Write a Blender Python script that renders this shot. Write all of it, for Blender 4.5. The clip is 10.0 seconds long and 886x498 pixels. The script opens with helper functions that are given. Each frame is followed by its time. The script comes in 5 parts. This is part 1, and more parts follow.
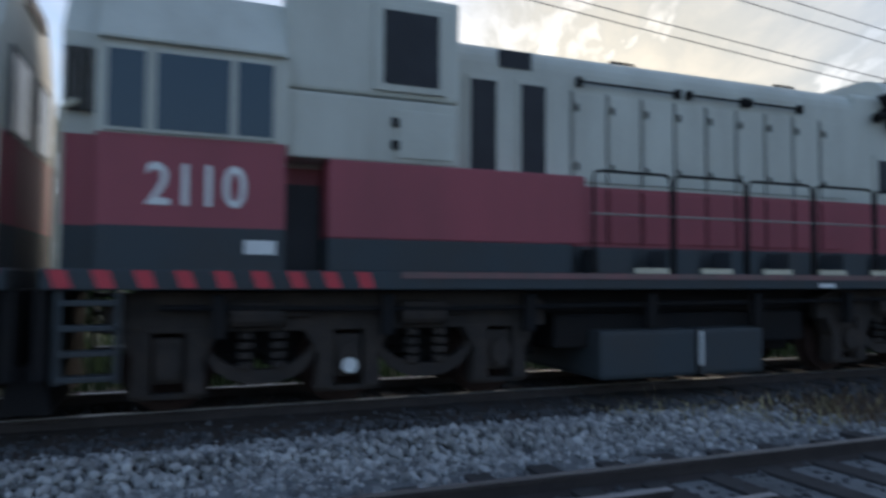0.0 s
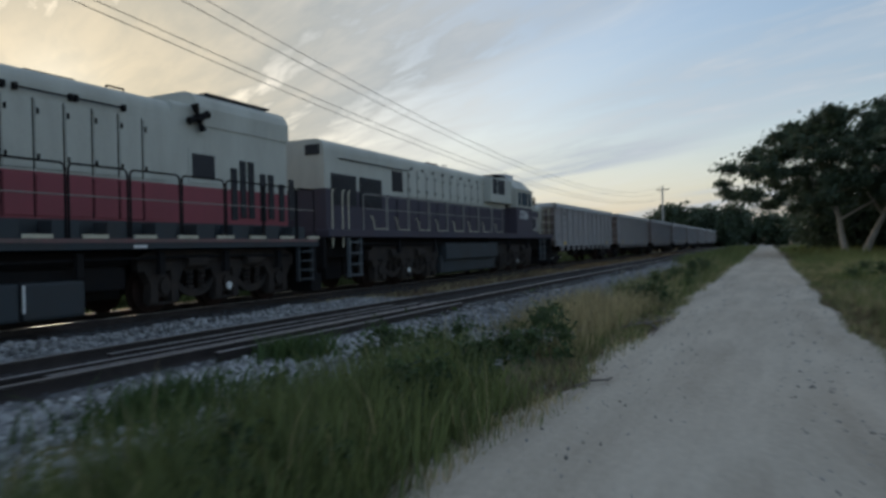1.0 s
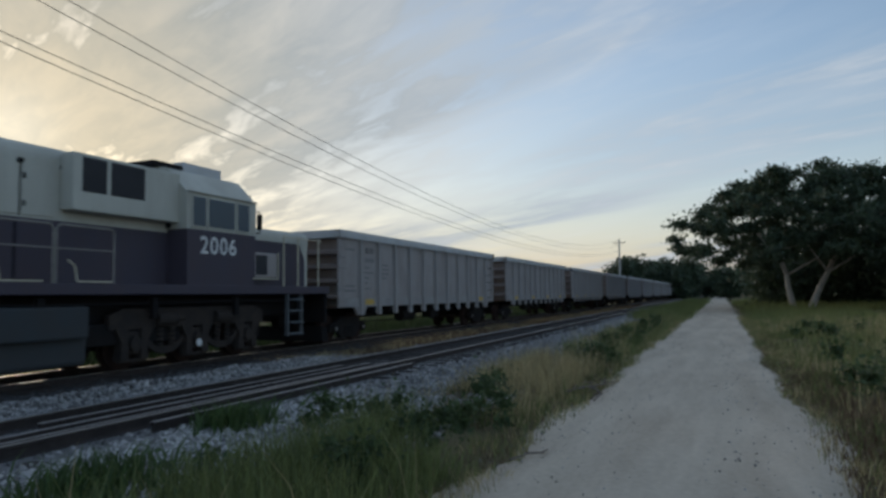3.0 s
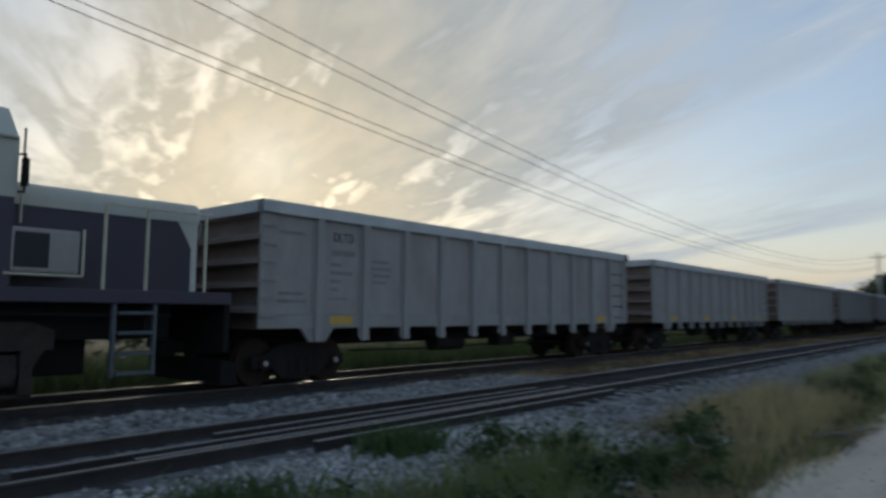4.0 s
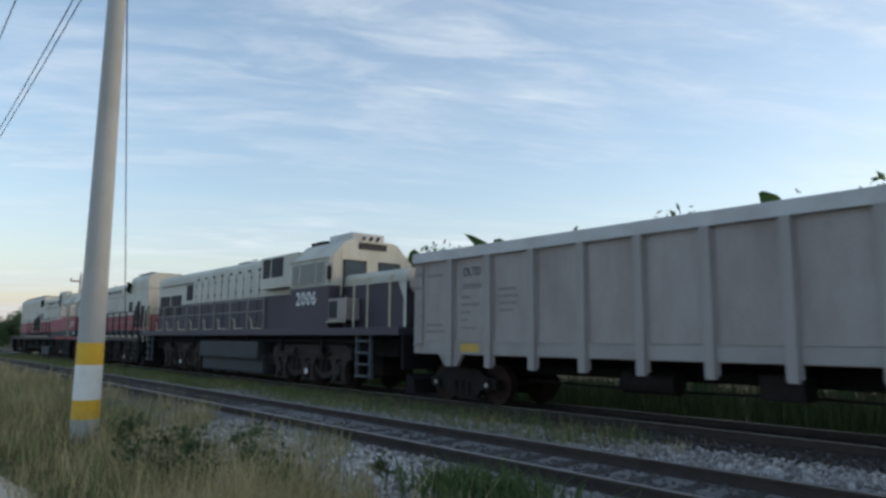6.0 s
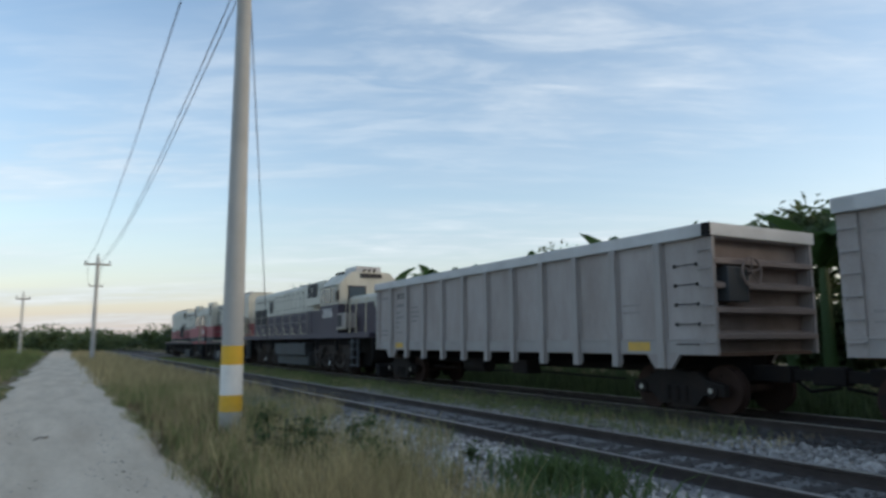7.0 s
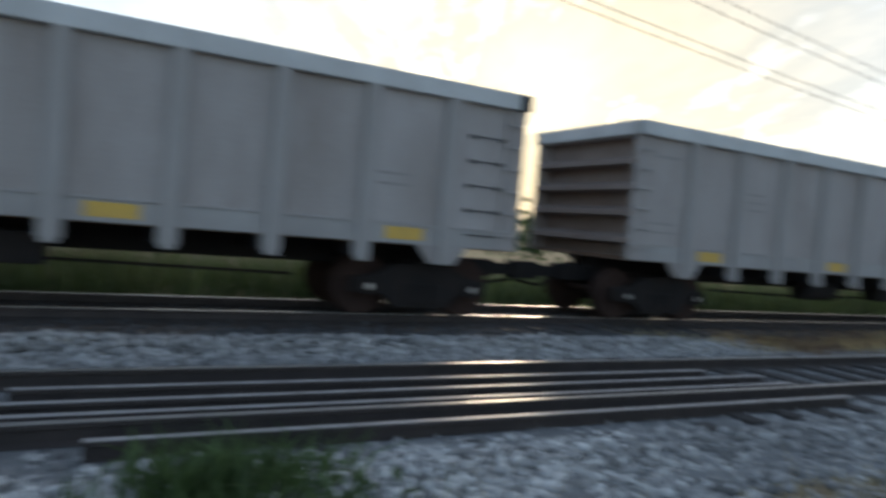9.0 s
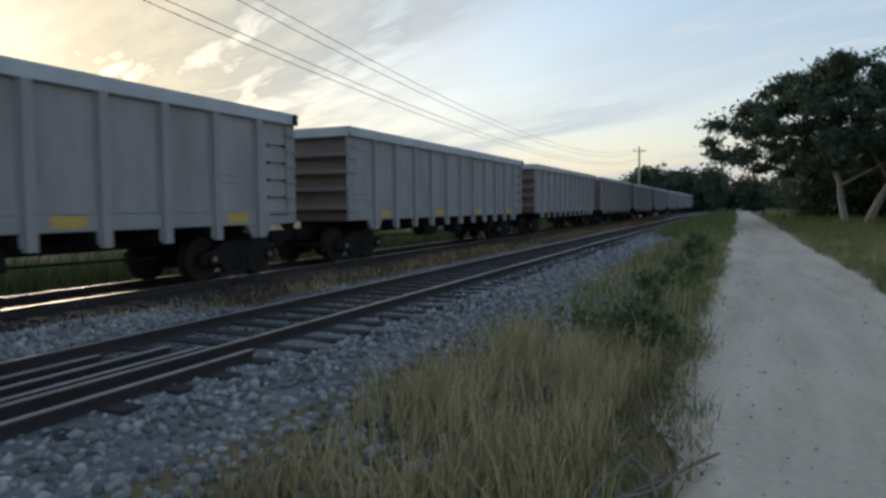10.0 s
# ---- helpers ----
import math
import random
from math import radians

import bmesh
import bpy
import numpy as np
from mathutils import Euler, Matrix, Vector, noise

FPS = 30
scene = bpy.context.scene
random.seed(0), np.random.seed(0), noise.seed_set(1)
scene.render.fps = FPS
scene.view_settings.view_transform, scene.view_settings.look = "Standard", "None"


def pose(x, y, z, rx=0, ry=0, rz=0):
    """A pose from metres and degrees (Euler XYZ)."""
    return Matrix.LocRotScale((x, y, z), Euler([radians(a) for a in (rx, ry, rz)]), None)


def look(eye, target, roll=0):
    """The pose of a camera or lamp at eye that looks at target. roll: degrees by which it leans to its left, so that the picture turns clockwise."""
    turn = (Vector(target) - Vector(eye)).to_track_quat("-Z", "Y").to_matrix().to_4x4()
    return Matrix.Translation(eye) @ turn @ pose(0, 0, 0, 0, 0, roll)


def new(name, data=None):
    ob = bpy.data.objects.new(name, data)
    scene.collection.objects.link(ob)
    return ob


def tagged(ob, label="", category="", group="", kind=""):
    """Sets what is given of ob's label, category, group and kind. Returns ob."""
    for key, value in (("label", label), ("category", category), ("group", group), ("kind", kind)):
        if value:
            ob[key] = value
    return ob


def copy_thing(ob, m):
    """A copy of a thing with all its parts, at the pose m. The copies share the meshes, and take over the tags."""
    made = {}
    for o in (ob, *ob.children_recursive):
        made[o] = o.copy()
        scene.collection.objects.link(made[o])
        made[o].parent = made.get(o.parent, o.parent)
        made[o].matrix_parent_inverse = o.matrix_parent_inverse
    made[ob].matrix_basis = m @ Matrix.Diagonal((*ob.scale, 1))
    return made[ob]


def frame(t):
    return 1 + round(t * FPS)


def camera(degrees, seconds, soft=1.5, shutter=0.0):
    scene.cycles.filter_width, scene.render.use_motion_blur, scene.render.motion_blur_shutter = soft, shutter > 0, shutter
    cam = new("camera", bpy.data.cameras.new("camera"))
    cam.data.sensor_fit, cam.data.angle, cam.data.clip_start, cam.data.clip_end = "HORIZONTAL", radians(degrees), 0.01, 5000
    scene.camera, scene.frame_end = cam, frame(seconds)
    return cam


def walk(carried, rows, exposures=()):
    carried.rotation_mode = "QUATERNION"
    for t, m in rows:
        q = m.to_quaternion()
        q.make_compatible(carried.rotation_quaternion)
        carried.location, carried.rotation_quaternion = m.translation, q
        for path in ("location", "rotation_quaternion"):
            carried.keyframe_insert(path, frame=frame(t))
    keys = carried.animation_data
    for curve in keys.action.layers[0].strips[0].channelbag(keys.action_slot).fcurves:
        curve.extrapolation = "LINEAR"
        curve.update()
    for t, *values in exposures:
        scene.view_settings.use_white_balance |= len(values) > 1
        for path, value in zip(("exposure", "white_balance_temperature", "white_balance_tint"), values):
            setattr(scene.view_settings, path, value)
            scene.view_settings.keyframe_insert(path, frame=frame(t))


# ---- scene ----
# Camera: eye, heading, pitch and lean, row by row.
DEG = 66.2
PATH = [
    (0.0, 10.377, 3.906, 1.650, 68.89, 2.30, 0.34),
    (0.5, 10.221, 3.945, 1.667, 50.10, -1.35, 0.31),
    (0.7, 7.976, 2.742, 1.620, 40.53, 0.75, 0.20),
    (1.0, 0.665, 0.420, 1.412, 25.47, -0.16, -1.29),
    (1.5, -1.387, 0.083, 1.679, 21.66, 3.03, 0.50),
    (2.0, -0.674, 0.058, 1.664, 22.52, 3.64, -1.08),
    (2.5, -0.000, 0.022, 1.647, 22.64, 2.96, -0.99),
    (2.7, 0.253, 0.064, 1.646, 21.80, 3.70, -0.81),
    (3.8, 1.647, 0.293, 1.639, 32.00, 5.80, 0.19),
    (4.0, 1.900, 0.335, 1.638, 40.33, 5.40, 0.37),
    (4.5, 2.417, 0.573, 1.647, 78.77, 10.00, 0.99),
    (5.0, 2.821, 0.798, 1.656, 105.53, 7.86, 0.43),
    (5.5, 3.095, 0.714, 1.647, 125.09, 6.23, 0.06),
    (5.7, 3.290, 0.720, 1.644, 135.00, 8.40, -0.00),
    (6.8, 4.363, 0.755, 1.624, 145.40, 6.20, -0.33),
    (7.0, 4.558, 0.761, 1.621, 150.92, 7.70, -0.39),
    (7.5, 4.900, 1.011, 1.628, 158.45, 4.64, 0.97),
    (8.0, 5.529, 1.312, 1.631, 156.03, 4.22, 0.73),
    (8.2, 5.802, 1.481, 1.639, 146.63, 2.25, 1.23),
    (8.3, 5.949, 1.574, 1.641, 139.60, 1.83, 1.27),
    (8.4, 6.095, 1.666, 1.642, 131.20, 1.41, 1.30),
    (8.5, 6.242, 1.759, 1.644, 121.50, 0.99, 1.34),
    (8.6, 6.389, 1.821, 1.643, 109.74, 0.40, 2.07),
    (8.7, 6.536, 1.883, 1.642, 97.98, -0.19, 2.80),
    (8.8, 6.684, 1.944, 1.642, 86.22, -0.79, 3.54),
    (8.9, 6.831, 2.006, 1.641, 74.46, -1.38, 4.27),
    (9.0, 6.978, 2.068, 1.640, 62.70, -1.97, 5.00),
    (9.1, 7.137, 2.065, 1.640, 53.30, -2.34, 4.08),
    (9.2, 7.297, 2.061, 1.640, 45.60, -2.71, 3.16),
    (9.3, 7.456, 2.058, 1.640, 39.20, -3.07, 2.25),
    (9.4, 7.616, 2.054, 1.640, 33.70, -3.44, 1.33),
    (9.5, 7.775, 2.051, 1.640, 29.20, -3.81, 0.41),
    (10.0, 8.685, 1.836, 1.663, 23.42, -3.55, -0.49),
]
EXPO = [(0, 0.85, 5700, 13), (0.5, 0.75, 6300, 14), (0.8, 0.55, 6400, 12), (1.1, 0.35, 6300, 10), (2.5, 0.33, 6250, 10), (4.0, 0.27, 6200, 10), (4.6, 0.22, 6250, 10), (5.5, 0.95, 6450, 10), (6.8, 1.0, 6500, 10), (8.2, 1.0, 6550, 10), (8.8, 1.3, 6700, 10), (9.0, 1.2, 6500, 10), (9.2, 1.08, 6500, 10), (9.5, 0.75, 6400, 10), (10, 0.66, 6400, 10)]
cam = camera(DEG, 10.0, soft=3.0, shutter=0.2)


def aim(x, y, z, yaw, pit, rol):
    a, p = radians(yaw), radians(pit)
    d = Vector((math.cos(a) * math.cos(p), math.sin(a) * math.cos(p), math.sin(p)))
    e = Vector((x, y, z))
    return look(e, e + d * 10, rol)


walk(cam, [(r[0], aim(*r[1:])) for r in PATH], exposures=EXPO)

# ---- sky and sun: low sun behind thin cloud, over the far side of the train ----
SUN_AZ, SUN_EL = radians(55), radians(12)
sun_dir = Vector((math.cos(SUN_AZ) * math.cos(SUN_EL), math.sin(SUN_AZ) * math.cos(SUN_EL), math.sin(SUN_EL)))
world = bpy.data.worlds.new("sky")
scene.world = world
world.use_nodes = True


def make_sky():
    nt = world.node_tree
    nt.nodes.clear()
    N, L = nt.nodes.new, nt.links.new

    def math_node(op, a, b=None, clamp=False):
        n = N("ShaderNodeMath")
        n.operation, n.use_clamp = op, clamp
        for k, v in enumerate((a, b)):
            if v is None:
                continue
            if isinstance(v, (int, float)):
                n.inputs[k].default_value = v
            else:
                L(v, n.inputs[k])
        return n.outputs[0]

    def mix(f, a, b, kind="MIX"):
        n = N("ShaderNodeMix")
        n.data_type, n.blend_type = "RGBA", kind
        for k, v in ((0, f), (6, a), (7, b)):
            if isinstance(v, (int, float)):
                n.inputs[k].default_value = v
            elif isinstance(v, tuple):
                n.inputs[k].default_value = (*v, 1)
            else:
                L(v, n.inputs[k])
        return n.outputs[2]

    sky = N("ShaderNodeTexSky")
    sky.sky_type, sky.sun_disc = "NISHITA", False
    sky.sun_elevation, sky.sun_rotation = SUN_EL, radians(90) - SUN_AZ
    sky.air_density, sky.dust_density, sky.ozone_density = 1.0, 1.2, 1.5
    co = N("ShaderNodeTexCoord").outputs["Generated"]
    sep = N("ShaderNodeSeparateXYZ")
    L(co, sep.inputs[0])
    up = math_node("MAXIMUM", sep.outputs[2], 0.0)
    den = math_node("ADD", up, 0.10)
    flat = N("ShaderNodeCombineXYZ")
    L(math_node("DIVIDE", sep.outputs[0], den), flat.inputs[0])
    L(math_node("DIVIDE", sep.outputs[1], den), flat.inputs[1])
    turn = N("ShaderNodeMapping")
    turn.vector_type = "TEXTURE"
    turn.inputs["Rotation"].default_value = (0, 0, radians(62))
    turn.inputs["Scale"].default_value = (2.3, 0.75, 1)
    L(flat.outputs[0], turn.inputs[0])

    def cloud(scale, detail, rough, warp, lo, hi):
        n = N("ShaderNodeTexNoise")
        n.inputs["Scale"].default_value, n.inputs["Detail"].default_value = scale, detail
        n.inputs["Roughness"].default_value, n.inputs["Distortion"].default_value = rough, warp
        L(turn.outputs[0], n.inputs["Vector"])
        r = N("ShaderNodeMapRange")
        r.interpolation_type = "SMOOTHSTEP"
        r.inputs["From Min"].default_value, r.inputs["From Max"].default_value = lo, hi
        L(n.outputs[0], r.inputs[0])
        return r.outputs[0]

    big = cloud(0.55, 3, 0.5, 0.4, 0.40, 0.66)
    fine = cloud(2.2, 7, 0.6, 0.35, 0.38, 0.70)
    mottle = cloud(5.0, 5, 0.6, 0.6, 0.38, 0.66)
    fine = math_node("ADD", math_node("MULTIPLY", fine, 0.55), math_node("MULTIPLY", mottle, 0.45), True)
    thin = math_node("MULTIPLY", big, math_node("ADD", math_node("MULTIPLY", fine, 0.75), 0.25), True)
    dot = N("ShaderNodeVectorMath")
    dot.operation = "DOT_PRODUCT"
    dot.inputs[1].default_value = sun_dir
    nrm = N("ShaderNodeVectorMath")
    nrm.operation = "NORMALIZE"
    L(co, nrm.inputs[0])
    L(nrm.outputs[0], dot.inputs[0])
    near = math_node("MAXIMUM", dot.outputs["Value"], 0.0)
    wide = math_node("POWER", near, 9.0)
    tight = math_node("POWER", near, 60.0)
    core = math_node("POWER", near, 700.0)
    # more cloud towards the sun
    cover = math_node("ADD", thin, math_node("MULTIPLY", math_node("POWER", near, 3.0), math_node("ADD", math_node("MULTIPLY", fine, 0.5), 0.8)), True)
    lit = mix(wide, (0.445, 0.48, 0.51), (0.445, 0.39, 0.28))
    lit = mix(tight, lit, (0.45, 0.385, 0.265))
    lit = mix(core, lit, (0.60, 0.54, 0.41))
    shade = mix(math_node("MULTIPLY", math_node("SUBTRACT", 1.0, fine), 0.85), lit, mix(1.0, lit, (0.58, 0.66, 0.75), "MULTIPLY"))
    scaled = mix(1.0, sky.outputs[0], (SKY_GAIN, SKY_GAIN, SKY_GAIN), "MULTIPLY")
    # warm band low down on the sunward half
    low = math_node("POWER", math_node("SUBTRACT", 1.0, up, True), 8.5)
    warm = mix(math_node("MULTIPLY", low, 0.9), scaled, mix(math_node("POWER", near, 1.2), (0.33, 0.285, 0.285), (0.60, 0.42, 0.24)))
    full = mix(math_node("MULTIPLY", cover, 0.93), warm, shade)
    bg = N("ShaderNodeBackground")
    bg.inputs["Strength"].default_value = 1.0
    L(full, bg.inputs[0])
    out = N("ShaderNodeOutputWorld")
    L(bg.outputs[0], out.inputs[0])


SKY_GAIN = 0.14
make_sky()
sun = new("sun", bpy.data.lights.new("sun", "SUN"))
sun.data.energy, sun.data.angle, sun.data.color = 0.6, radians(10), (1.0, 0.82, 0.6)
sun.matrix_world = look(sun_dir * 60, (0, 0, 0))

# ---- materials ----


def material(name, base, dark=None, rough=0.7, metal=0.0, grain=60.0, stain=1.5, amount=0.5, bump=0.15, streak=0.0, random_tint=0.0, bump_dist=0.01, through_light=0.0, spec=0.5, along=1.0):
    """base and dark: the two colours between which stains (large) and grain (fine) vary."""
    mt = bpy.data.materials.new(name)
    mt.use_nodes = True
    nt = mt.node_tree
    N, L = nt.nodes.new, nt.links.new
    b = nt.nodes["Principled BSDF"]
    dark = dark or tuple(c * 0.55 for c in base)
    co = N("ShaderNodeTexCoord").outputs["Object"]
    mp = N("ShaderNodeMapping")
    L(co, mp.inputs[0])
    if streak:
        mp.inputs["Scale"].default_value = (1, 1, streak)
    if along != 1.0:
        mp.inputs["Scale"].default_value = (along, 1, 1)
    n1, n2 = N("ShaderNodeTexNoise"), N("ShaderNodeTexNoise")
    L(mp.outputs[0], n1.inputs["Vector"])
    L(co, n2.inputs["Vector"])
    n1.inputs["Scale"].default_value, n1.inputs["Detail"].default_value, n1.inputs["Roughness"].default_value = stain, 6, 0.65
    n2.inputs["Scale"].default_value, n2.inputs["Detail"].default_value = grain, 4
    r = N("ShaderNodeMapRange")
    r.inputs["From Min"].default_value, r.inputs["From Max"].default_value = 0.38, 0.72
    L(n1.outputs[0], r.inputs[0])
    r2 = N("ShaderNodeMapRange")
    r2.inputs["From Min"].default_value, r2.inputs["From Max"].default_value = 0.3, 0.7
    L(n2.outputs[0], r2.inputs[0])
    add = N("ShaderNodeMath")
    add.operation = "MULTIPLY_ADD"
    L(r.outputs[0], add.inputs[0])
    add.inputs[1].default_value = amount
    m2 = N("ShaderNodeMath")
    m2.operation = "MULTIPLY"
    L(r2.outputs[0], m2.inputs[0])
    m2.inputs[1].default_value = amount * 0.4
    L(m2.outputs[0], add.inputs[2])
    mix = N("ShaderNodeMix")
    mix.data_type = "RGBA"
    L(add.outputs[0], mix.inputs[0])
    mix.inputs[6].default_value, mix.inputs[7].default_value = (*base, 1), (*dark, 1)
    col = mix.outputs[2]
    if random_tint:
        isl = N("ShaderNodeNewGeometry").outputs["Random Per Island"]
        hsv = N("ShaderNodeHueSaturation")
        mr = N("ShaderNodeMapRange")
        mr.inputs["To Min"].default_value, mr.inputs["To Max"].default_value = 1 - random_tint, 1 + random_tint
        L(isl, mr.inputs[0])
        L(mr.outputs[0], hsv.inputs["Value"])
        L(col, hsv.inputs["Color"])
        col = hsv.outputs[0]
    L(col, b.inputs["Base Color"])
    b.inputs["Metallic"].default_value = metal
    b.inputs["Specular IOR Level"].default_value = spec
    rr = N("ShaderNodeMapRange")
    rr.inputs["To Min"].default_value, rr.inputs["To Max"].default_value = max(rough - 0.12, 0.05), min(rough + 0.15, 1)
    L(n1.outputs[0], rr.inputs[0])
    L(rr.outputs[0], b.inputs["Roughness"])
    if bump:
        bp = N("ShaderNodeBump")
        bp.inputs["Strength"].default_value, bp.inputs["Distance"].default_value = bump, bump_dist
        L(n2.outputs[0], bp.inputs["Height"])
        L(bp.outputs[0], b.inputs["Normal"])
    if through_light:
        tr = N("ShaderNodeBsdfTranslucent")
        L(col, tr.inputs["Color"])
        ms = N("ShaderNodeMixShader")
        ms.inputs[0].default_value = through_light
        L(b.outputs[0], ms.inputs[1])
        L(tr.outputs[0], ms.inputs[2])
        L(ms.outputs[0], nt.nodes["Material Output"].inputs[0])
    return mt


M = {}
M["road"] = material("packed_dust", (0.64, 0.55, 0.435), (0.41, 0.34, 0.26), 0.95, grain=14, stain=1.5, amount=0.75, bump=0.6, bump_dist=0.025, spec=0.2, along=0.16)
M["soil"] = material("dry_soil_and_turf", (0.15, 0.15, 0.07), (0.19, 0.135, 0.085), 0.95, grain=9, stain=0.35, amount=0.9, bump=0.6, bump_dist=0.05, spec=0.2)
# brown earth, its colour lowered to hold the shade below the train
M["oily_bed"] = material("shade_darkened_brown_trackbed", (0.085, 0.065, 0.055), (0.045, 0.036, 0.032), 0.9, grain=25, stain=0.9, amount=0.8, bump=0.8, bump_dist=0.05, spec=0.2)
M["ballast_bed"] = material("ballast_bed", (0.22, 0.22, 0.22), (0.09, 0.09, 0.09), 0.95, grain=25, stain=0.8, amount=0.8, bump=0.8, bump_dist=0.05)
M["stone"] = material("ballast_stone", (0.34, 0.325, 0.31), (0.13, 0.125, 0.125), 0.9, grain=30, stain=3, amount=0.6, bump=0.2, random_tint=0.55, spec=0.25)
M["stone_pale"] = material("pale_ballast_stone", (0.47, 0.45, 0.425), (0.22, 0.21, 0.20), 0.9, grain=30, stain=3, amount=0.6, bump=0.2, random_tint=0.55, spec=0.25)
# much darker stone; at the train's track it paints the shade
M["stone_dark"] = material("darkened_stone", (0.075, 0.07, 0.07), (0.035, 0.035, 0.035), 0.85, grain=30, stain=3, amount=0.6, bump=0.2, random_tint=0.4)
M["rail"] = material("rusty_rail", (0.060, 0.046, 0.042), (0.036, 0.029, 0.027), 0.75, 0.3, grain=40, stain=3, amount=0.7)
M["railhead"] = material("worn_steel", (0.50, 0.48, 0.46), (0.25, 0.22, 0.20), 0.4, 0.9, grain=60, stain=4, amount=0.5, bump=0.05)
M["tie"] = material("weathered_tie", (0.07, 0.063, 0.06), (0.032, 0.029, 0.028), 0.95, grain=30, stain=2.5, amount=0.7, bump=0.4, spec=0.2)
M["grey_paint"] = material("dusty_grey_paint", (0.365, 0.335, 0.325), (0.235, 0.20, 0.185), 0.75, grain=50, stain=1.1, amount=0.75, bump=0.08, streak=0.35, random_tint=0.14)
M["grey_rim"] = material("pale_grey_rim", (0.56, 0.56, 0.56), (0.36, 0.35, 0.345), 0.65, grain=50, stain=1.5, amount=0.5, bump=0.06)
M["grey_post"] = material("grey_post_paint", (0.365, 0.34, 0.33), (0.25, 0.225, 0.21), 0.72, grain=50, stain=1.3, amount=0.6, bump=0.08, streak=0.3)
# grey paint with the low sun's warm tint mixed into the colour
M["rust_end"] = material("sun_tinted_grey_end", (0.28, 0.225, 0.20), (0.18, 0.135, 0.12), 0.85, grain=40, stain=1.6, amount=0.7, bump=0.15)
M["inside"] = material("rusty_inside", (0.16, 0.10, 0.07), None, 0.9)
M["black"] = material("grimy_black_steel", (0.013, 0.013, 0.015), (0.024, 0.020, 0.018), 0.85, 0.0, grain=40, stain=2.5, amount=0.7, bump=0.2, spec=0.15)
M["loco_truck"] = material("dust_brown_truck_steel", (0.030, 0.027, 0.026), (0.065, 0.050, 0.042), 0.9, 0.0, grain=30, stain=2.5, amount=0.8, bump=0.25, spec=0.2)
M["spare_head"] = material("weathered_rail_head", (0.40, 0.38, 0.37), (0.20, 0.17, 0.16), 0.5, 0.4, grain=40, stain=4, amount=0.6)
M["sill_paint"] = material("pale_dusty_sill_paint", (0.36, 0.345, 0.335), (0.24, 0.21, 0.20), 0.75, grain=50, stain=1.1, amount=0.6, bump=0.08)
M["truck"] = material("dusty_dark_steel", (0.014, 0.0135, 0.014), (0.034, 0.026, 0.023), 0.85, 0.0, grain=30, stain=2.5, amount=0.7, bump=0.2, spec=0.2)
M["wheel"] = material("rust_brown_wheel", (0.030, 0.019, 0.016), (0.055, 0.032, 0.026), 0.85, 0.0, grain=30, stain=3, amount=0.7, bump=0.2, spec=0.2)
M["red"] = material("faded_red_paint", (0.32, 0.065, 0.085), (0.21, 0.06, 0.07), 0.6, grain=50, stain=1.0, amount=0.6, bump=0.06, streak=0.35)
M["cream"] = material("dirty_cream_paint", (0.58, 0.57, 0.50), (0.34, 0.32, 0.27), 0.6, grain=50, stain=1.0, amount=0.55, bump=0.06, streak=0.3)
M["band"] = material("dark_green_grey_paint", (0.032, 0.043, 0.052), (0.05, 0.045, 0.042), 0.7, grain=50, stain=1.2, amount=0.6, bump=0.06)
M["plum"] = material("faded_plum_paint", (0.048, 0.044, 0.070), (0.075, 0.054, 0.062), 0.65, grain=50, stain=1.0, amount=0.7, bump=0.06, streak=0.35)
M["dark_slot"] = material("dark_grille", (0.025, 0.025, 0.03), None, 0.7, bump=0.1)
M["yellow"] = material("yellow_mark", (0.65, 0.40, 0.07), (0.40, 0.28, 0.11), 0.7, grain=60, stain=4, amount=0.5)
M["cream_rail"] = material("cream_handrail", (0.60, 0.55, 0.42), (0.35, 0.30, 0.22), 0.6, grain=60, stain=5)
M["rail_grey"] = material("dull_handrail", (0.30, 0.28, 0.25), (0.16, 0.14, 0.12), 0.6, grain=60, stain=5)
M["step_paint"] = material("dull_blue_grey_step_paint", (0.13, 0.145, 0.16), (0.07, 0.07, 0.07), 0.75, grain=50, stain=3, spec=0.2)
M["faded_edge"] = material("faded_red_edge", (0.24, 0.115, 0.115), (0.15, 0.12, 0.11), 0.75, grain=50, stain=2.5, amount=0.9, spec=0.2)
M["white"] = material("white_lettering", (0.75, 0.74, 0.72), (0.5, 0.5, 0.5), 0.6, grain=60, stain=5, amount=0.4, bump=0)
M["letter"] = material("faded_dark_lettering", (0.045, 0.045, 0.05), (0.09, 0.09, 0.09), 0.7, grain=60, stain=6, amount=0.5, bump=0)
M["faint"] = material("faint_lettering", (0.17, 0.165, 0.165), (0.26, 0.25, 0.245), 0.7, grain=60, stain=6, amount=0.5, bump=0)
M["ghost"] = material("worn_off_lettering", (0.255, 0.235, 0.225), (0.32, 0.29, 0.275), 0.75, grain=60, stain=6, amount=0.6, bump=0)
M["concrete"] = material("pole_concrete", (0.44, 0.44, 0.43), (0.30, 0.30, 0.29), 0.85, grain=40, stain=1.5, amount=0.5, bump=0.2)
M["pole_yellow"] = material("pole_yellow_paint", (0.75, 0.45, 0.03), (0.55, 0.33, 0.05), 0.6, grain=40, stain=5, amount=0.5)
M["pole_white"] = material("pole_white_paint", (0.80, 0.80, 0.78), (0.6, 0.6, 0.58), 0.6, grain=40, stain=5, amount=0.5)
M["wood"] = material("weathered_wood", (0.20, 0.16, 0.13), (0.10, 0.08, 0.07), 0.9, grain=40, stain=2, streak=0.1)
M["wire"] = material("dark_wire", (0.05, 0.05, 0.055), None, 0.6, bump=0)
